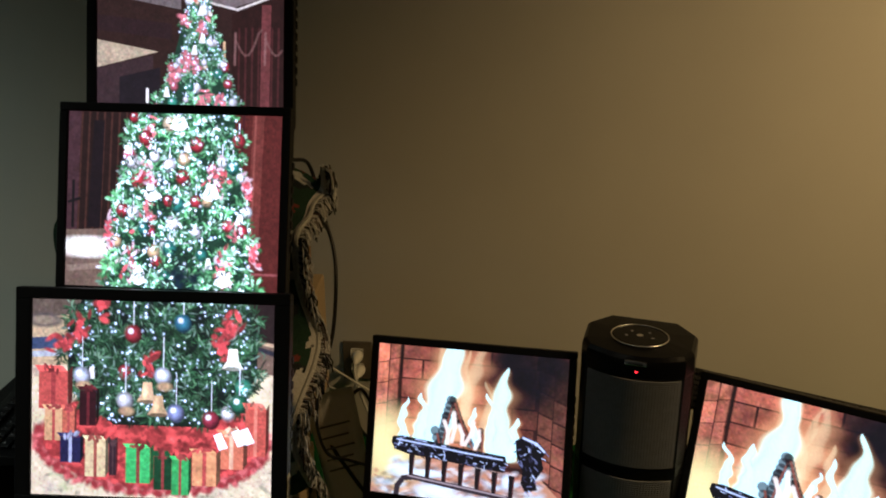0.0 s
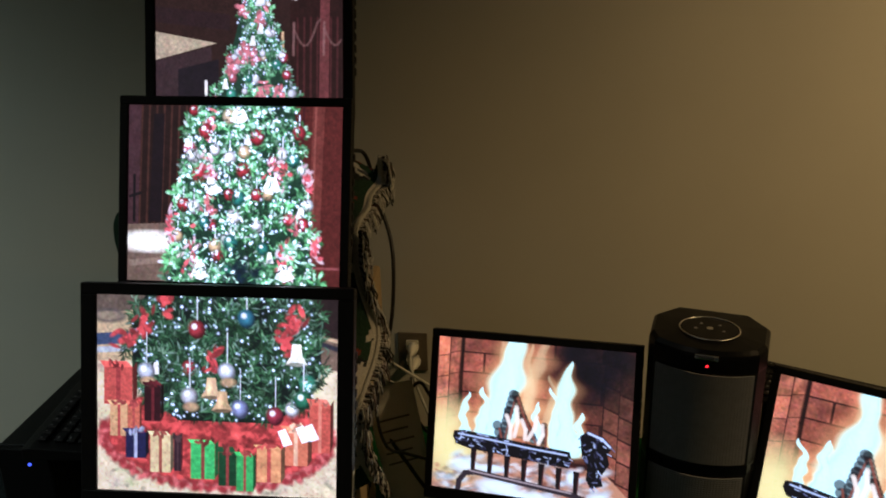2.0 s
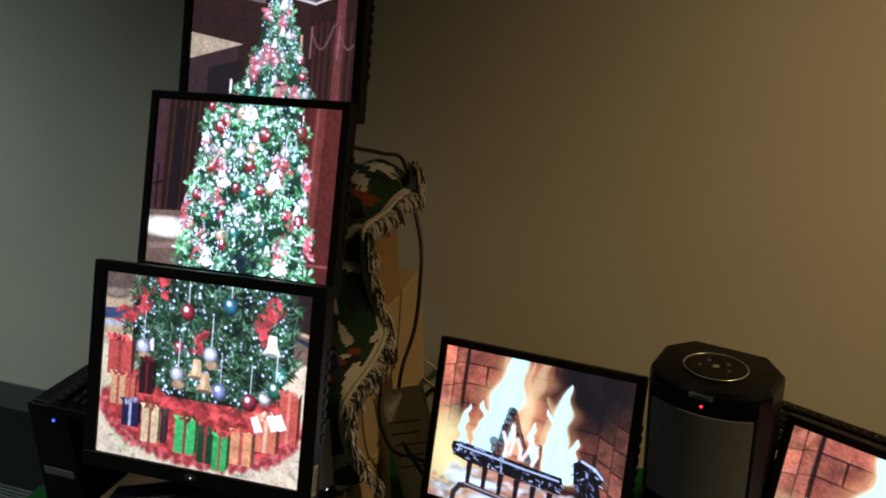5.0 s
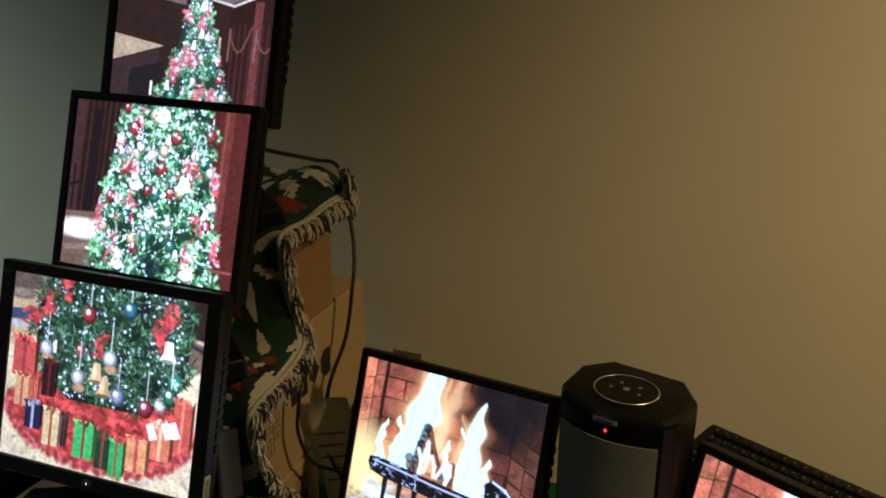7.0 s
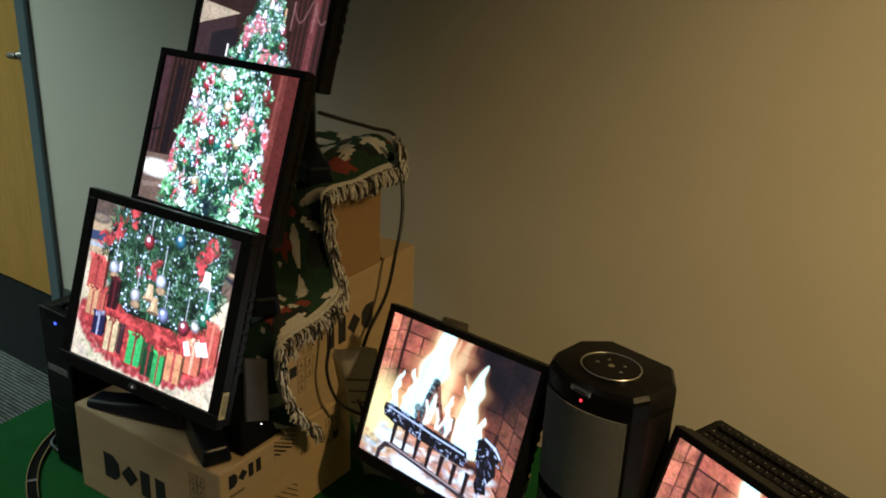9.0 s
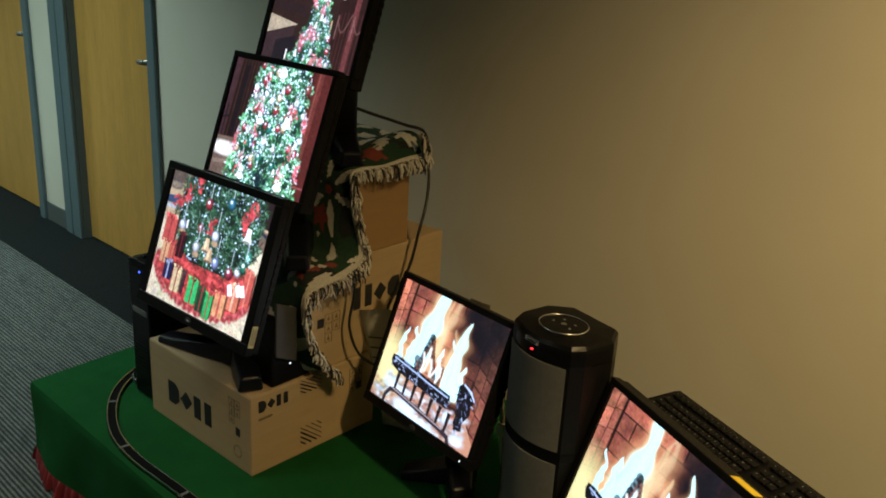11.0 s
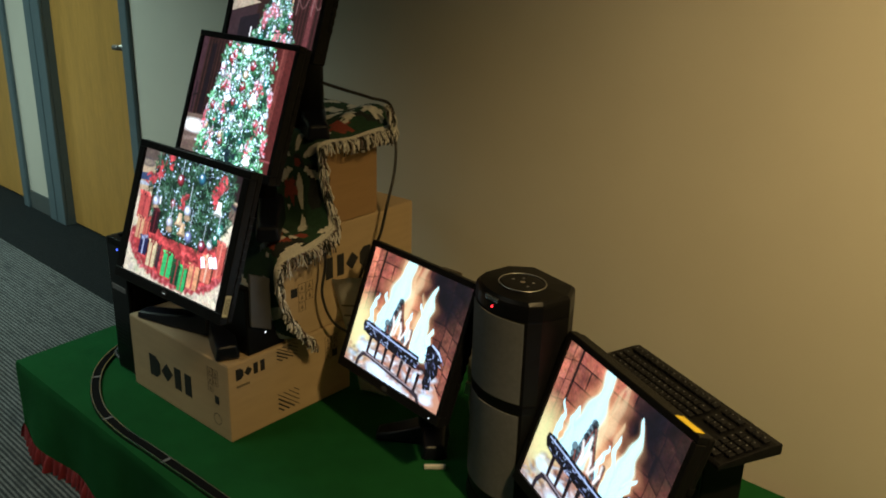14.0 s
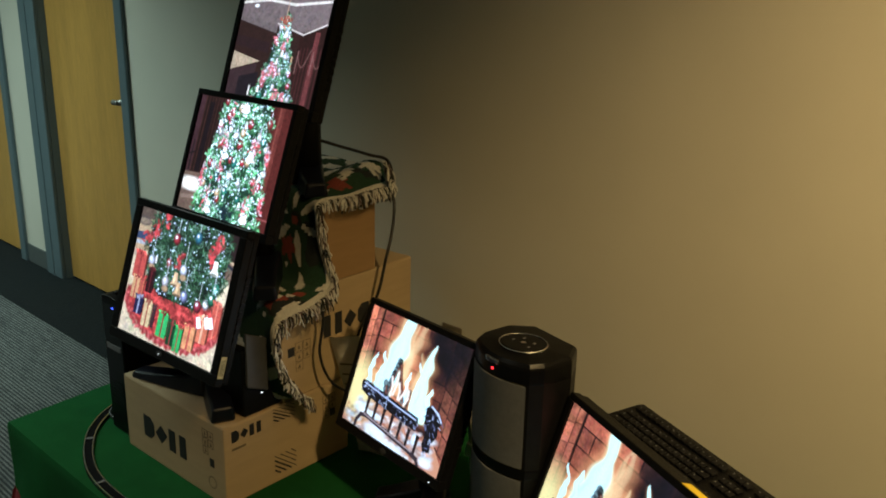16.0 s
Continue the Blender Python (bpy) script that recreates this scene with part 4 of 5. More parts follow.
# ---- cartons ----
def flat(bm, pts, face, at, lift=0.0008):
    """A printed patch: pts are (along, up); face 'front' lies in y = at, 'side' in x = at."""
    vs = []
    for h in (0.0, lift):
        vs.append([bm.verts.new((p[0], at - h, p[1]) if face == "front" else (at + h, p[0], p[1])) for p in pts])
    n = len(pts)
    bm.faces.new(vs[1])
    for i in range(n):
        bm.faces.new((vs[0][i], vs[0][(i + 1) % n], vs[1][(i + 1) % n], vs[1][i]))
    bmesh.ops.recalc_face_normals(bm, faces=bm.faces)


def mark(face, at, x, z, w, h, turned=False):
    """A four-piece wordmark as plain blocks: a rounded block, a leaning one and two angle bars."""
    bm = bmesh.new()
    q = -1 if turned else 1
    P = lambda u, v: (x + q * u * w, z + q * v * h)
    flat(bm, [P(-0.5, -0.5), P(-0.34, -0.5), P(-0.25, -0.25), P(-0.25, 0.25), P(-0.34, 0.5), P(-0.5, 0.5)], face, at)
    flat(bm, [P(-0.22, -0.05), P(-0.08, -0.42), P(0.06, 0.05), P(-0.08, 0.42)], face, at)
    for a in (0.10, 0.34):
        flat(bm, [P(a, -0.5), P(a + 0.15, -0.5), P(a + 0.15, 0.5), P(a, 0.5)], face, at)
    return bm


def frame_patch(bm, face, at, x, z, w, h, t=0.0012):
    for a, b, c, d in ((x, x + w, z, z + t), (x, x + w, z + h - t, z + h), (x, x + t, z + t, z + h - t), (x + w - t, x + w, z + t, z + h - t)):
        flat(bm, [(a, c), (b, c), (b, d), (a, d)], face, at)


def hatch(face, at, x, z, w, h):
    bm = bmesh.new()
    n = 8
    for k in range(n):
        u = k / n
        a, b = max(0.0, 2 * u - 1), min(1.0, 2 * u)
        t = 0.05
        flat(bm, [(x + a * w, z + (2 * u - a) * h), (x + b * w, z + (2 * u - b) * h), (x + min(1, b + t) * w, z + (2 * u - b + t) * h), (x + min(1, a + t) * w, z + min(1, 2 * u - a + t) * h)], face, at)
    return bm


def carton(m, w, d, h, material, label, prints=()):
    """A closed carton with its front right bottom corner at the origin, with flaps, a taped seam and printing."""
    c = thing("carton", m, label, "box", "stacked cartons")
    bm = boxed(-w, 0, 0, d, 0, h - 0.003, bevel=0.003)
    for v in bm.verts:
        v.co += 0.0015 * noise.noise_vector(v.co * 7)
    part("body", bm, material, c)
    for y0, y1 in ((0.002, d / 2 - 0.0012), (d / 2 + 0.0012, d - 0.002)):
        part("flap", boxed(-w + 0.002, -0.002, y0, y1, h - 0.0025, h, bevel=0.0008, seg=1), material, c)
    part("tape", boxed(-w + 0.001, -0.001, d / 2 - 0.024, d / 2 + 0.024, h + 0.0001, h + 0.0006), mat("clear_brown_tape", (0.36, 0.26, 0.14), 0.25), c, "brown packing tape")
    for name, bm, ink, text in prints:
        part(name, bm, ink, c, text)
    return c


INK2 = mat("faded_ink", (0.16, 0.12, 0.07), 0.8, vary=0.2, bump=0)


def icons(face, at, x, z, s):
    bm = bmesh.new()
    for i in range(2):
        for j in range(3):
            if (i, j) == (1, 0):
                continue
            frame_patch(bm, face, at, x + i * s * 1.1, z + j * s * 1.1, s, s)
            flat(bm, [(x + (i * 1.1 + 0.3) * s, z + (j * 1.1 + 0.25) * s), (x + (i * 1.1 + 0.7) * s, z + (j * 1.1 + 0.25) * s), (x + (i * 1.1 + 0.5) * s, z + (j * 1.1 + 0.75) * s)], face, at)
    return bm


def block(face, at, x, z, w, h):
    bm = bmesh.new()
    flat(bm, [(x, z), (x + w, z), (x + w, z + h), (x, z + h)], face, at)
    return bm


def ring_print(at, x, z, r):
    bm = bmesh.new()
    for k in range(16):
        a, b = 2 * math.pi * k / 16, 2 * math.pi * (k + 0.8) / 16
        flat(bm, [(x + r * math.cos(a), z + r * math.sin(a)), (x + r * math.cos(b), z + r * math.sin(b)), (x + 0.8 * r * math.cos(b), z + 0.8 * r * math.sin(b)), (x + 0.8 * r * math.cos(a), z + 0.8 * r * math.sin(a))], "front", at)
    return bm


carton(pose(-0.222, 1.368, 0.7512, 0, 0, 1.8), 0.450, 0.40, 0.210, CARD, "tan printed cardboard carton carrying a monitor", (
    ("wordmark", mark("front", 0, -0.262, 0.092, 0.198, 0.062), INK, "black printed wordmark as plain blocks"),
    ("icon_print", icons("front", 0, -0.088, 0.115, 0.021), INK2, "faded printed icons"),
    ("ink_square", block("front", 0, -0.062, 0.088, 0.018, 0.022), INK, ""),
    ("ink_ring", ring_print(0, -0.055, 0.045, 0.017), INK2, ""),
    ("wordmark", mark("side", 0, 0.066, 0.178, 0.088, 0.030), INK, "black printed wordmark as plain blocks"),
    ("model_bar", block("side", 0, 0.022, 0.142, 0.04, 0.006), INK2, "dark printed bar"),
    ("hatched_patch", hatch("side", 0, 0.146, 0.166, 0.070, 0.040), INK, ""),
    ("hatched_patch", hatch("side", 0, 0.146, 0.020, 0.070, 0.055), INK, ""),
    ("icon_print", icons("side", 0, 0.31, 0.115, 0.021), INK2, "faded printed icons"),
    ("ink_square", block("side", 0, 0.335, 0.117, 0.018, 0.02), INK, ""),
))
carton(pose(-0.230, 1.550, 0.9625, 0, 0, 3.5), 0.465, 0.485, 0.2775, CARD, "tan cardboard carton with an upside-down wordmark", (
    ("wordmark", mark("side", 0, 0.225, 0.160, 0.170, 0.060, turned=True), INK, "black printed wordmark as plain blocks"),
    ("icon_print", icons("side", 0, 0.045, 0.07, 0.024), INK2, "faded printed icons"),
    ("ink_square", block("side", 0, 0.02, 0.115, 0.022, 0.024), INK, ""),
))
carton(pose(-0.238, 1.696, 1.2405, 0, 0, 3.0), 0.43, 0.188, 0.218, CARD_DARK, "plain brown cardboard carton under a blanket")

# ---- the woven blanket that runs down the stacked cartons ----
def blanket():
    bl = thing("blanket", pose(0, 0, 0), "dark green poinsettia tapestry blanket with pale fringe", "blanket")
    prof = spline([(0, 1.930, 1.43), (0, 1.928, 1.490), (0, 1.890, 1.498), (0, 1.72, 1.466), (0, 1.665, 1.460), (0, 1.648, 1.42), (0, 1.650, 1.33), (0, 1.640, 1.25), (0, 1.60, 1.236), (0, 1.55, 1.235), (0, 1.522, 1.222), (0, 1.512, 1.16), (0, 1.512, 1.06), (0, 1.527, 0.985), (0, 1.56, 0.968), (0, 1.605, 0.9635)], 12)
    rim = spline([(0, 1.86, 1.535), (0, 1.872, 1.50), (0, 1.868, 1.468), (0, 1.75, 1.462), (0, 1.645, 1.462), (0, 1.640, 1.42), (0, 1.655, 1.35), (0, 1.68, 1.27), (0, 1.672, 1.235), (0, 1.60, 1.208), (0, 1.515, 1.192), (0, 1.50, 1.165), (0, 1.515, 1.08), (0, 1.545, 1.03), (0, 1.575, 0.99), (0, 1.605, 0.967)], 12)
    arc = [0.0]
    for a, b in zip(prof, prof[1:]):
        arc.append(arc[-1] + (b - a).length)
    rnd = random.Random(4)
    blooms = [(0.13, 0.13, 0.12, 0.3), (0.33, 0.12, 0.11, 1.2), (0.09, 0.40, 0.125, 0.9), (0.33, 0.42, 0.13, 0.1), (0.03, 0.62, 0.10, 0.6), (0.24, 0.62, 0.12, 0.0), (0.10, 0.86, 0.12, 0.4), (0.33, 0.86, 0.11, 0.9)]
    reds = [(0.05, 0.24, 0.035), (0.18, 0.27, 0.035), (0.34, 0.24, 0.04), (0.045, 0.05, 0.03), (0.12, 0.48, 0.035), (0.06, 0.66, 0.032), (0.20, 0.70, 0.04), (0.33, 0.74, 0.04), (0.15, 0.95, 0.04)]

    def tone(u, s):
        """u: metres in from the fringed edge; s: metres along the drape."""
        if u < 0.010:
            return 1
        for cx, cs, r, ph in blooms:
            dx, ds = u - cx, s - cs
            q = math.hypot(dx, ds)
            if q < r:
                a = (math.atan2(ds, dx) + ph) % (2 * math.pi / 6) - math.pi / 6
                t = q / r
                if abs(a) < (0.19 if 0.3 < cs < 0.7 else 0.28) * math.sin(math.pi * min(1, t ** 0.8)) and t > 0.25:
                    return 1
                if t < 0.10:
                    return 2
        for cx, cs, r in reds:
            dx, ds = u - cx, s - cs
            q, a = math.hypot(dx, ds), math.atan2(ds, dx)
            if q < r * (0.8 + 0.2 * math.sin(5 * a + cx * 40) + 0.25 * noise.noise((u * 60, s * 60, 1.0))):
                return 2
            for k in range(3):
                if math.hypot(dx - 0.03 * math.cos(k * 2.0 + cx * 30), ds - 0.045 * math.sin(k * 2.0 + cx * 30)) < 0.0065:
                    return 1
        return 3 if noise.noise((u * 16, s * 16, 3.0)) > 0.34 else 0

    NX, width = 110, 0.465
    bm = bmesh.new()
    grid = []
    for i, p in enumerate(prof):
        row = []
        d = (prof[min(i + 1, len(prof) - 1)] - prof[max(i - 1, 0)]).normalized()
        nrm = Vector((0, d.z, -d.y))
        if nrm.y > 0.2 and nrm.z < 0.3:
            nrm = -nrm
        for k in range(NX + 1):
            u = width * k / NX
            # the fringed edge bends over the cartons' side
            over = max(0.0, 1 - u / 0.055) ** 1.3
            x = -0.196 - u
            lift = 0.003 + 0.004 * noise.noise((u * 9, arc[i] * 9, 0)) + 0.002 * noise.noise((u * 30, arc[i] * 30, 5))
            q = (Vector((x, p.y, p.z)) + nrm * max(lift, 0.0005)).lerp(Vector((x, rim[i].y, rim[i].z)), over)
            q.x += 0.006 * math.sin(arc[i] * 21 + 1) * (1 - k / NX)
            # slack heaped on the upper carton's corner
            q.z += (0.018 + 0.02 * noise.noise((u * 14, arc[i] * 11, 9))) * math.exp(-((arc[i] - 0.15) / 0.10) ** 2) * math.exp(-((u - 0.085) / 0.05) ** 2)
            high = min(1.0, max(0.0, (q.z - 1.22) / 0.2))
            q.x += 0.004 - 0.030 * high
            q.y += 0.022 * high
            q.z += 0.011 * min(1.0, max(0.0, (q.z - 1.12) / 0.08)) - 0.008 * min(1.0, max(0.0, (q.z - 1.34) / 0.1))
            row.append(bm.verts.new(q))
        grid.append(row)
    for i in range(len(prof) - 1):
        for k in range(NX):
            f = bm.faces.new((grid[i][k], grid[i + 1][k], grid[i + 1][k + 1], grid[i][k + 1]))
            f.material_index = tone(width * (k + 0.5) / NX, (arc[i] + arc[i + 1]) / 2)
    edge = [r[0].co.copy() for r in grid]
    mats = [mat("woven_green", (0.012, 0.045, 0.021), 0.95, vary=0.35, scale=200, bump=1.0, fine=1200), mat("woven_cream", (0.60, 0.58, 0.52), 0.95, vary=0.2, scale=200, bump=1.0, fine=1200),
            mat("woven_red", (0.24, 0.045, 0.03), 0.95, vary=0.3, scale=200, bump=1.0, fine=1200), mat("woven_black", (0.012, 0.016, 0.014), 0.95, vary=0.3, scale=200, bump=1.0, fine=1200)]
    part("weave", bm, mats, bl, smooth=True)
    bm = tube_mesh([e + Vector((0.001, 0, 0)) for e in edge], 0.0055, 6)
    part("border_cord", bm, mats[1], bl, "cream woven border")
    bm = bmesh.new()
    total = arc[-1]
    n = 1150
    for k in range(n):
        s = total * k / n
        i = max(j for j in range(len(arc)) if arc[j] <= s)
        p = edge[i].lerp(edge[min(i + 1, len(edge) - 1)], rnd.random())
        ln = rnd.uniform(0.024, 0.044)
        d = Vector((rnd.uniform(0.6, 1.0), rnd.uniform(-0.3, 0.3), rnd.uniform(-0.45, 0.1)))
        q1 = p + d * ln * 0.5
        q2 = q1 + Vector((d.x * 0.25 + rnd.uniform(-0.2, 0.2), rnd.uniform(-0.4, 0.4), -0.85)) * ln * 0.5
        q3 = q2 + Vector((rnd.uniform(-0.3, 0.2), rnd.uniform(-0.4, 0.4), -0.9)) * ln * 0.3
        tube_mesh([p, q1, q2, q3], rnd.uniform(0.0012, 0.0020), 4, bm)
    m = mat("fringe_yarn", (0.30, 0.28, 0.25), 0.95, vary=0.2)
    nt = m.node_tree
    geo, ramp = nt.nodes.new("ShaderNodeNewGeometry"), nt.nodes.new("ShaderNodeValToRGB")
    for pos, col in ((0.0, (0.02, 0.022, 0.02, 1)), (1.0, (0.60, 0.58, 0.53, 1))):
        ramp.color_ramp.elements[int(pos)].color = col
    ramp.color_ramp.elements[0].position, ramp.color_ramp.elements[1].position = 0.35, 0.6
    e = ramp.color_ramp.elements.new(0.42)
    e.color = (0.10, 0.05, 0.04, 1)
    nt.links.new(geo.outputs["Random Per Island"], ramp.inputs[0])
    nt.links.new(ramp.outputs[0], next(k for k in nt.nodes if k.bl_idname == "ShaderNodeHueSaturation").inputs["Color"])
    tagged(part("fringe", bm, m, bl, "loose cream and black yarn fringe"), kind="stuff")


blanket()

# ---- tower heater ----
def heater(m):
    h = thing("tower_heater", m, "black tower fan heater with two grey grilles", "heater")

    def outline(s=1.0, n=14):
        pts = []
        for k in range(n + 1):
            x = -0.088 + 0.176 * k / n
            pts.append((x * s, (-0.092 + 0.026 * (x / 0.088) ** 2) * s))
        return pts + [(0.101 * s, -0.040 * s), (0.103 * s, 0.028 * s), (0.066 * s, 0.075 * s), (-0.066 * s, 0.075 * s), (-0.103 * s, 0.028 * s), (-0.101 * s, -0.040 * s)]

    def loft(levels):
        bm = bmesh.new()
        rings = []
        for s, z, drop in levels:
            rings.append([bm.verts.new((x, y, z - drop * max(0.0, -y) / 0.092)) for x, y in outline(s)])
        n = len(rings[0])
        for a, b in zip(rings, rings[1:]):
            for k in range(n):
                bm.faces.new((a[k], a[(k + 1) % n], b[(k + 1) % n], b[k]))
        bm.faces.new(rings[0][::-1]), bm.faces.new(rings[-1])
        return bm

    part("foot", loft([(1.02, 0.0, 0), (1.02, 0.02, 0), (0.99, 0.03, 0)]), BLACK, h)
    part("body", loft([(0.97, 0.028, 0), (1.0, 0.04, 0), (1.0, 0.474, 0.0)]), BLACK, h, "satin black plastic body")
    cap = part("top_cap", loft([(1.0, 0.4745, 0.0), (1.004, 0.478, 0.0), (1.0, 0.506, 0.006), (0.985, 0.512, 0.006), (0.93, 0.5172, 0.004), (0.5, 0.5185, 0.001)]), GLOSS, h, "glossy black control cap")
    part("band", loft([(1.004, 0.272, 0), (1.012, 0.276, 0), (1.012, 0.290, 0), (1.004, 0.294, 0)]), GLOSS, h, "glossy black waist band")
    for z0, z1 in ((0.062, 0.268), (0.298, 0.470)):
        bm = bmesh.new()
        n = 16
        def arc_pt(x, off):
            return Vector((x, -0.092 + 0.026 * (x / 0.088) ** 2 - off, 0))
        xs = [-0.083 + 0.166 * k / n for k in range(n + 1)]
        lo = [[bm.verts.new(arc_pt(x, 0.0015) + Vector((0, 0, z))) for x in xs] for z in (z0, z1)]
        for k in range(n):
            bm.faces.new((lo[0][k], lo[0][k + 1], lo[1][k + 1], lo[1][k]))
        ribs = 46
        for j in range(ribs + 1):
            z = z0 + (z1 - z0) * j / ribs
            q = [[bm.verts.new(arc_pt(x, off) + Vector((0, 0, z + dz))) for x in xs] for off, dz in ((0.0015, -0.0012), (0.0038, -0.0008), (0.0038, 0.0008), (0.0015, 0.0012))]
            for a, b in zip(q, q[1:]):
                for k in range(n):
                    bm.faces.new((a[k], a[k + 1], b[k + 1], b[k]))
        for k in range(0, 2 * n + 1):
            x = -0.083 + 0.166 * k / (2 * n)
            a, b = arc_pt(x - 0.0007, 0.0036), arc_pt(x + 0.0007, 0.0036)
            bm.faces.new([bm.verts.new(v) for v in (a + Vector((0, 0, z0)), b + Vector((0, 0, z0)), b + Vector((0, 0, z1)), a + Vector((0, 0, z1)))])
        bmesh.ops.recalc_face_normals(bm, faces=bm.faces)
        part("grille", bm, GRILLE, h, "grey perforated metal grille")
    bm = bmesh.new()
    ring = [Vector((0.052 * math.cos(2 * math.pi * k / 48), -0.012 + 0.047 * math.sin(2 * math.pi * k / 48), 0.5196)) for k in range(49)]
    tube_mesh(ring, 0.0016, 6, bm)
    part("trim_ring", bm, SILVER, cap, "thin chrome ring", smooth=True)
    bm = lathe([(0.049, 0), (0.049, 0.0012), (0.046, 0.0016)], 40)
    bmesh.ops.transform(bm, matrix=pose(0, -0.012, 0.5185) @ Matrix.Diagonal((1, 0.88, 1, 1)), verts=bm.verts)
    part("control_dial", bm, GLOSS, cap, "gloss black touch dial")
    for x, y, r in ((0.0, 0.0, 0.006), (0.024, -0.006, 0.003), (-0.024, -0.006, 0.003), (0.016, 0.016, 0.003), (-0.016, 0.016, 0.003)):
        bm = lathe([(r, 0), (r, 0.0006), (r * 0.6, 0.001)], 12)
        bmesh.ops.transform(bm, matrix=pose(x, y - 0.012, 0.5201), verts=bm.verts)
        part("button", bm, SILVER if r > 0.004 else GREY, cap)
    badge = part("badge", boxed(-0.017, 0.023, -0.0945, -0.089, 0.4985, 0.5075, bevel=0.0015), SILVER, h, "small silver badge")
    part("badge_print", boxed(-0.010, 0.016, -0.0951, -0.0946, 0.5007, 0.5040), INK, badge)
    bm = lathe([(0.0021, 0), (0.0021, 0.002), (0.001, 0.003)], 10)
    bmesh.ops.transform(bm, matrix=pose(0.005, -0.0915, 0.4865, 90, 0, 0), verts=bm.verts)
    part("indicator_light", bm, LED_R, h, "lit red indicator")


heater(pose(0.418, 1.684, 0.7512, 0, 0, -13.5) @ Matrix.Diagonal((1, 1, 1.026, 1)))

# ---- computers and keyboards ----
KEY = boxed(-0.0078, 0.0078, -0.0078, 0.0078, 0, 0.006, bevel=0.0015, seg=1)
KEY_BODY = set(KEY.faces)
box(KEY, -0.0040, -0.0014, 0.0012, 0.0038, 0.0060, 0.0062)
for f in KEY.faces:
    if f not in KEY_BODY:
        f.material_index = 1
KEYMESH = bpy.data.meshes.new("key")
KEY.to_mesh(KEYMESH)
KEY.free()
KEYMESH.materials.append(mat("key_plastic", (0.006, 0.006, 0.007), 0.5, vary=0.2, by_object=0.3, spec=0.15))
KEYMESH.materials.append(mat("key_legend", (0.17, 0.17, 0.17), 0.6))


def keyboard(m, label):
    kb = thing("keyboard", m, label, "keyboard", "keyboards")
    prof = [(-0.075, 0.0), (0.075, 0.0), (0.075, 0.022), (0.060, 0.024), (-0.070, 0.012), (-0.075, 0.008)]
    part("case", prism(prof, -0.2225, 0.2225, bevel=0.002, axis="x"), BLACK, kb, "matt black plastic case")
    for r in range(6):
        y = -0.058 + 0.0195 * r + (0.008 if r == 5 else 0)
        z = 0.013 + (y + 0.07) * 0.092
        x = -0.205
        while x < 0.21:
            wide = 1.0
            if r == 0:
                wide = 6.0 if -0.125 < x < -0.1 else 1.25
            elif r < 5 and (x < -0.2 or 0.05 < x < 0.07):
                wide = 1.6
            w = 0.0188 * wide
            gap = (0.078 < x + w / 2 < 0.092) or (0.150 < x + w / 2 < 0.160)
            blank = r in (2,) and 0.09 < x + w / 2 < 0.15 or r == 1 and (0.09 < x + w / 2 < 0.105 or 0.13 < x + w / 2 < 0.15)
            if not gap and not blank and x + w < 0.218:
                k = new("key", KEYMESH)
                k.parent = kb
                k.matrix_local = pose(x + w / 2, y, z, 5, 0, 0) @ Matrix.Diagonal((wide * 1.04 if wide > 1 else 1, 1, 1, 1))
            x += w if not gap else 0.012
    return kb


def computer(m, w, d, h, label, led):
    pc = thing("desktop_computer", m, label, "computer", "desktop computers")
    part("case", boxed(-w / 2, w / 2, 0.012, d, 0, h, bevel=0.004), BLACK, pc, "matt black steel case")
    front = part("front_panel", boxed(-w / 2 - 0.001, w / 2 + 0.001, 0.0, 0.012, 0.002, h - 0.001, bevel=0.004), GLOSS, pc, "black plastic front")
    bm = bmesh.new()
    for k in range(7):
        box(bm, -w * 0.35, w * 0.35, -0.0015, 0.0, h * 0.2 + 0.012 * k, h * 0.2 + 0.012 * k + 0.006)
    part("vent", bm, BLACK, front)
    part("drive_door", boxed(-w * 0.38, w * 0.38, -0.0015, 0.0, h * 0.62, h * 0.66, bevel=0.0005, seg=1), GREY, front)
    bm = lathe([(0.003, 0), (0.003, 0.0015), (0.001, 0.002)], 10)
    bmesh.ops.transform(bm, matrix=pose(led, -0.0005, h - 0.028, 90, 0, 0), verts=bm.verts)
    part("power_light", bm, LED_B, front, "lit blue light")
    return pc


computer(pose(-0.748, 1.372, 0.7512, 0, 0, 1), 0.095, 0.40, 0.402, "black desktop computer with a blue light", 0.012)
keyboard(pose(-0.672, 1.570, 1.1545, 0, 0, 96), "black keyboard lying on a desktop computer")
computer(pose(0.695, 1.767, 0.7512, 0, 0, -24.5), 0.29, 0.115, 0.305, "black desktop computer behind a fire monitor", 0.12)
keyboard(pose(0.707, 1.822, 1.0575, 0, 0, -23.8), "black keyboard lying on a computer's top")

# ---- dock beside the lowest tree screen ----
dock = thing("docking_station", pose(-0.280, 1.432, 0.962, 0, 0, 3) @ Matrix.Scale(1.1, 4), "black docking station with a grey side panel", "dock")
part("body", prism([(0.0, 0.0), (0.105, 0.0), (0.105, 0.05), (0.075, 0.12), (0.02, 0.16), (0.0, 0.16)], -0.08, 0.045, bevel=0.004, axis="x"), BLACK, dock, "black plastic dock")
part("side_panel", prism([(0.004, 0.075), (0.06, 0.05), (0.062, 0.175), (0.006, 0.20)], 0.048, 0.056, bevel=0.002, axis="x"), mat("dark_grey_plastic", (0.065, 0.065, 0.068), 0.5), dock, "flat grey plastic panel")
bm = lathe([(0.002, 0), (0.002, 0.001), (0.0005, 0.0015)], 8)
bmesh.ops.transform(bm, matrix=pose(0.0455, 0.05, 0.045, 0, 90, 0), verts=bm.verts)
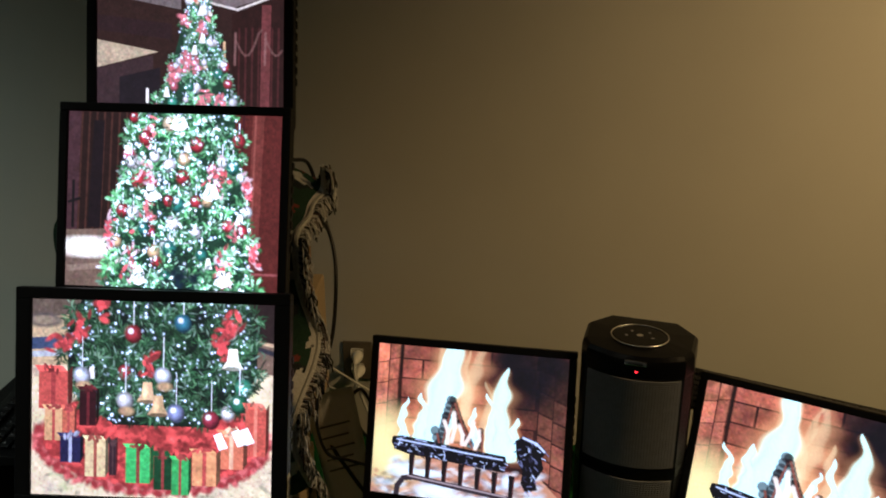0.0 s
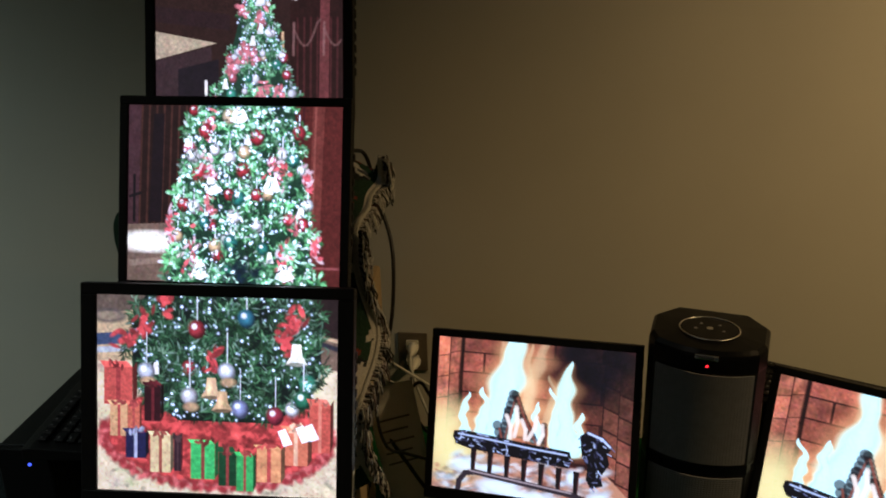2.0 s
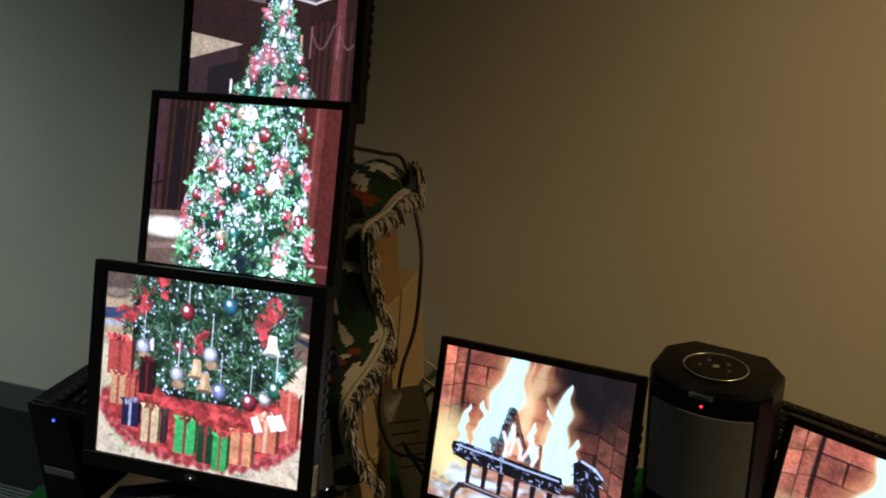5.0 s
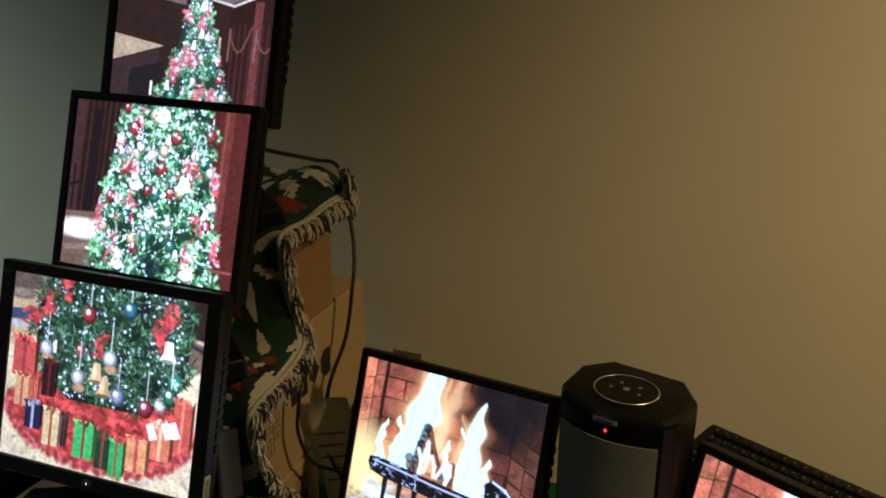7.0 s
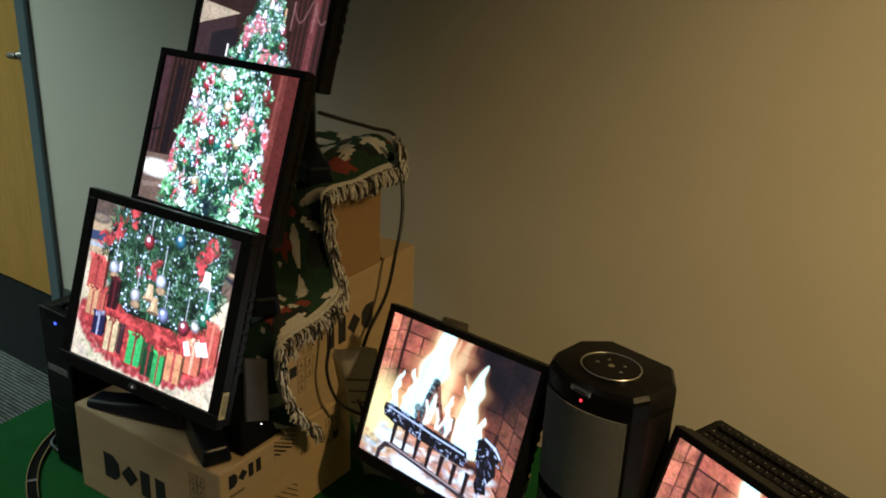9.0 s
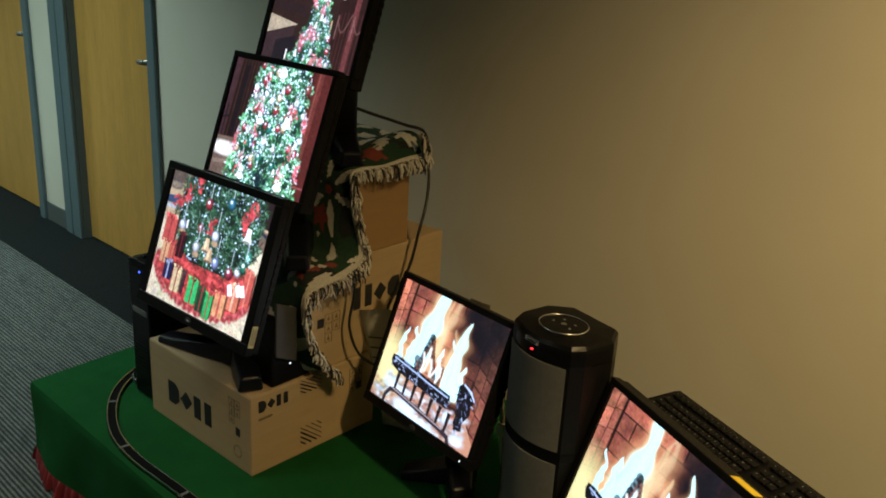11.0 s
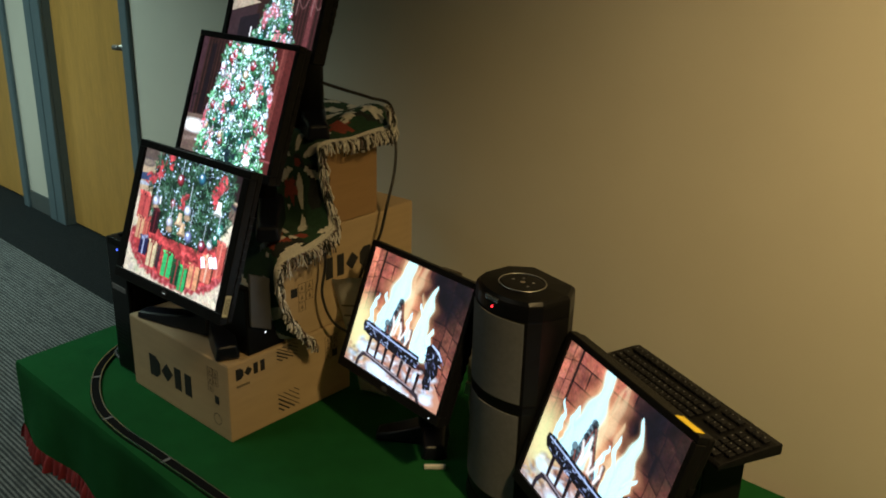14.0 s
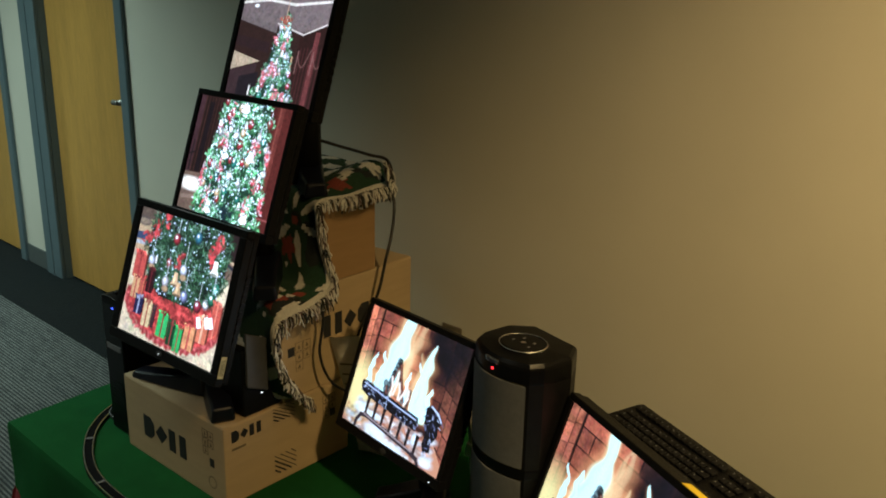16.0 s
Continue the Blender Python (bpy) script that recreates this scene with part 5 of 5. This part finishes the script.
part("status_light", bm, LED_W, dock)

# ---- toy train track ----
track = thing("toy_train_track", pose(0, 0, 0), "curving toy train track on green felt", "train track")
PATHT = spline([(1.25, 1.228, 0), (0.8, 1.225, 0), (0.4, 1.222, 0), (0.05, 1.218, 0), (-0.123, 1.214, 0), (-0.312, 1.206, 0), (-0.457, 1.199, 0), (-0.592, 1.212, 0), (-0.718, 1.260, 0), (-0.822, 1.331, 0), (-0.896, 1.429, 0), (-0.935, 1.55, 0), (-0.926, 1.68, 0), (-0.90, 1.80, 0), (-0.83, 1.90, 0)], 14)


def ribbon(pts, off, half, z0, z1, top=1.0):
    bm = bmesh.new()
    rings = []
    for i, p in enumerate(pts):
        d = (pts[min(i + 1, len(pts) - 1)] - pts[max(i - 1, 0)]).normalized()
        nrm = Vector((-d.y, d.x, 0))
        c = p + nrm * off
        rings.append([bm.verts.new((*(c + nrm * s).xy, z)) for s, z in ((-half, z0), (half, z0), (half * top, z1), (-half * top, z1))])
    for a, b in zip(rings, rings[1:]):
        for k in range(4):
            bm.faces.new((a[k], a[(k + 1) % 4], b[(k + 1) % 4], b[k]))
    bm.faces.new(rings[0]), bm.faces.new(rings[-1][::-1])
    bmesh.ops.recalc_face_normals(bm, faces=bm.faces)
    return bm


part("roadbed", ribbon(PATHT, 0, 0.0140, 0.7512, 0.756, 0.9), mat("dark_roadbed", (0.004, 0.004, 0.004), 0.7, vary=0.25, spec=0.04), track, "dark plastic roadbed")
for off in (-0.0112, 0.0112):
    part("rail", ribbon(PATHT, off, 0.0012, 0.756, 0.7605), RAILM, track, "shiny nickel rail")
for i in (34, 66, 92, 118, 146):
    p, q = PATHT[i], PATHT[i + 1]
    a = math.degrees(math.atan2(q.y - p.y, q.x - p.x))
    ob = part("joiner", boxed(-0.004, 0.004, -0.0135, 0.0135, 0.7562, 0.7575, bevel=0.0006, seg=1), GREY, track)
    ob.matrix_local = pose(p.x, p.y, 0, 0, 0, a)
# ---- outlet, plugs and leads ----
plate = thing("wall_outlet", pose(-0.215, WY, 0.950), "steel wall outlet with a white plug", "outlet")
part("plate", boxed(-0.038, 0.038, -0.006, 0.0, -0.054, 0.054, bevel=0.002), mat("brushed_plate", (0.15, 0.125, 0.09), 0.4, 0.3), plate, "dull metal cover plate")
for z in (-0.021, 0.021):
    bm = boxed(-0.016, 0.016, -0.008, -0.0055, z - 0.014, z + 0.014, bevel=0.004)
    socket = part("socket", bm, WHITEP, plate)
    for x in (-0.006, 0.006):
        part("slot", boxed(x - 0.0012, x + 0.0012, -0.0086, -0.0081, z - 0.005, z + 0.005), INK, socket)
for z, dx in ((0.018, 0.004), (-0.022, 0.008)):
    bm = lathe([(0.013, 0), (0.014, 0.012), (0.011, 0.028), (0.006, 0.040), (0.004, 0.05)], 16)
    plug = thing("power_plug", pose(-0.215 + dx, WY - 0.0085, 0.950 + z, 90, 0, 0), "white power plug in the wall outlet", "plug")
    part("plug_body", bm, WHITEP, plug, smooth=True)


def lead(pts, r, material, label):
    c = thing("cable", pose(*pts[0]), label, "cable", "cables")
    part("sheath", tube_mesh([p - Vector(pts[0]) for p in spline(pts, 12)], r, 8), material, c, smooth=True)
    return c


lead([(-0.211, WY - 0.055, 0.968), (-0.207, WY - 0.075, 0.935), (-0.18, WY - 0.07, 0.84), (-0.155, WY - 0.05, 0.76)], 0.0035, WCABLE, "pale power lead hanging from the outlet")
lead([(-0.207, WY - 0.055, 0.928), (-0.22, WY - 0.08, 0.89), (-0.27, WY - 0.06, 0.895), (-0.34, WY - 0.05, 0.93)], 0.0035, WCABLE, "pale power lead running behind cartons")
lead([(-0.13, WY - 0.06, 0.865), (-0.20, WY - 0.09, 0.93), (-0.29, WY - 0.07, 0.97), (-0.36, WY - 0.04, 0.96)], 0.0032, WCABLE, "pale cable arching behind cartons")
lead([(-0.296, 1.735, 1.600), (-0.288, 1.80, 1.577), (-0.276, 1.885, 1.548), (-0.258, 1.945, 1.520), (-0.232, 1.938, 1.42), (-0.205, 1.905, 1.35), (-0.196, 1.874, 1.282), (-0.200, 1.846, 1.185), (-0.215, 1.795, 1.09), (-0.198, 1.745, 0.99), (-0.155, 1.75, 0.90), (-0.12, 1.80, 0.80), (-0.10, 1.88, 0.755)], 0.0042, CABLE, "thick black monitor cable over the cartons")
lead([(-0.198, 1.655, 1.245), (-0.190, 1.650, 1.16), (-0.192, 1.64, 1.08), (-0.180, 1.665, 1.00), (-0.150, 1.72, 0.95), (-0.11, 1.77, 0.90), (-0.06, 1.80, 0.84)], 0.0036, CABLE, "black cable hanging from the blanket")
lead([(-0.085, 1.86, 0.86), (-0.14, 1.83, 0.95), (-0.165, 1.80, 1.03), (-0.13, 1.77, 1.09), (-0.10, 1.76, 1.05)], 0.0036, CABLE, "looped black cable beside cartons")
pale_lead = lead([(0.245, 1.83, 0.756), (0.240, 1.775, 0.79), (0.236, 1.745, 0.87), (0.233, 1.742, 0.94), (0.224, 1.742, 1.00), (0.205, 1.752, 1.03)], 0.0065, WCABLE, "pale cable between monitor and heater")
bm = boxed(-0.014, 0.014, -0.010, 0.010, -0.017, 0.017, bevel=0.003)
bmesh.ops.transform(bm, matrix=pose(-0.012, -0.088, 0.184, 0, 8, 20), verts=bm.verts)
part("connector", bm, WHITEP, pale_lead, "pale plastic connector")
lead([(-0.80, 1.385, 0.756), (-0.86, 1.40, 0.77), (-0.84, 1.50, 0.80), (-0.81, 1.62, 0.78)], 0.0045, CABLE, "black cable beside a computer")

# ---- papers leaning behind the first fire screen ----
sheet = thing("paper_leaflet", pose(-0.150, 1.790, 0.7515, 8, -9, 18), "white printed paper sheet leaning on cartons", "paper")
bm = bmesh.new()
rows = [[bm.verts.new((-0.05 + 0.10 * i / 6, 0.006 * math.sin(i * 0.9 + j * 0.5), 0.36 * j / 8)) for i in range(7)] for j in range(9)]
for a, b in zip(rows, rows[1:]):
    for k in range(6):
        bm.faces.new((a[k], a[k + 1], b[k + 1], b[k]))
bmesh.ops.solidify(bm, geom=bm.faces[:], thickness=0.0006)
part("page", bm, PAPER, sheet, smooth=True)
bm = bmesh.new()
for k in range(5):
    box(bm, -0.035, 0.03 - 0.008 * (k % 2), -0.0085, -0.008, 0.16 + 0.03 * k, 0.165 + 0.03 * k)
part("print", bm, GREY, sheet)
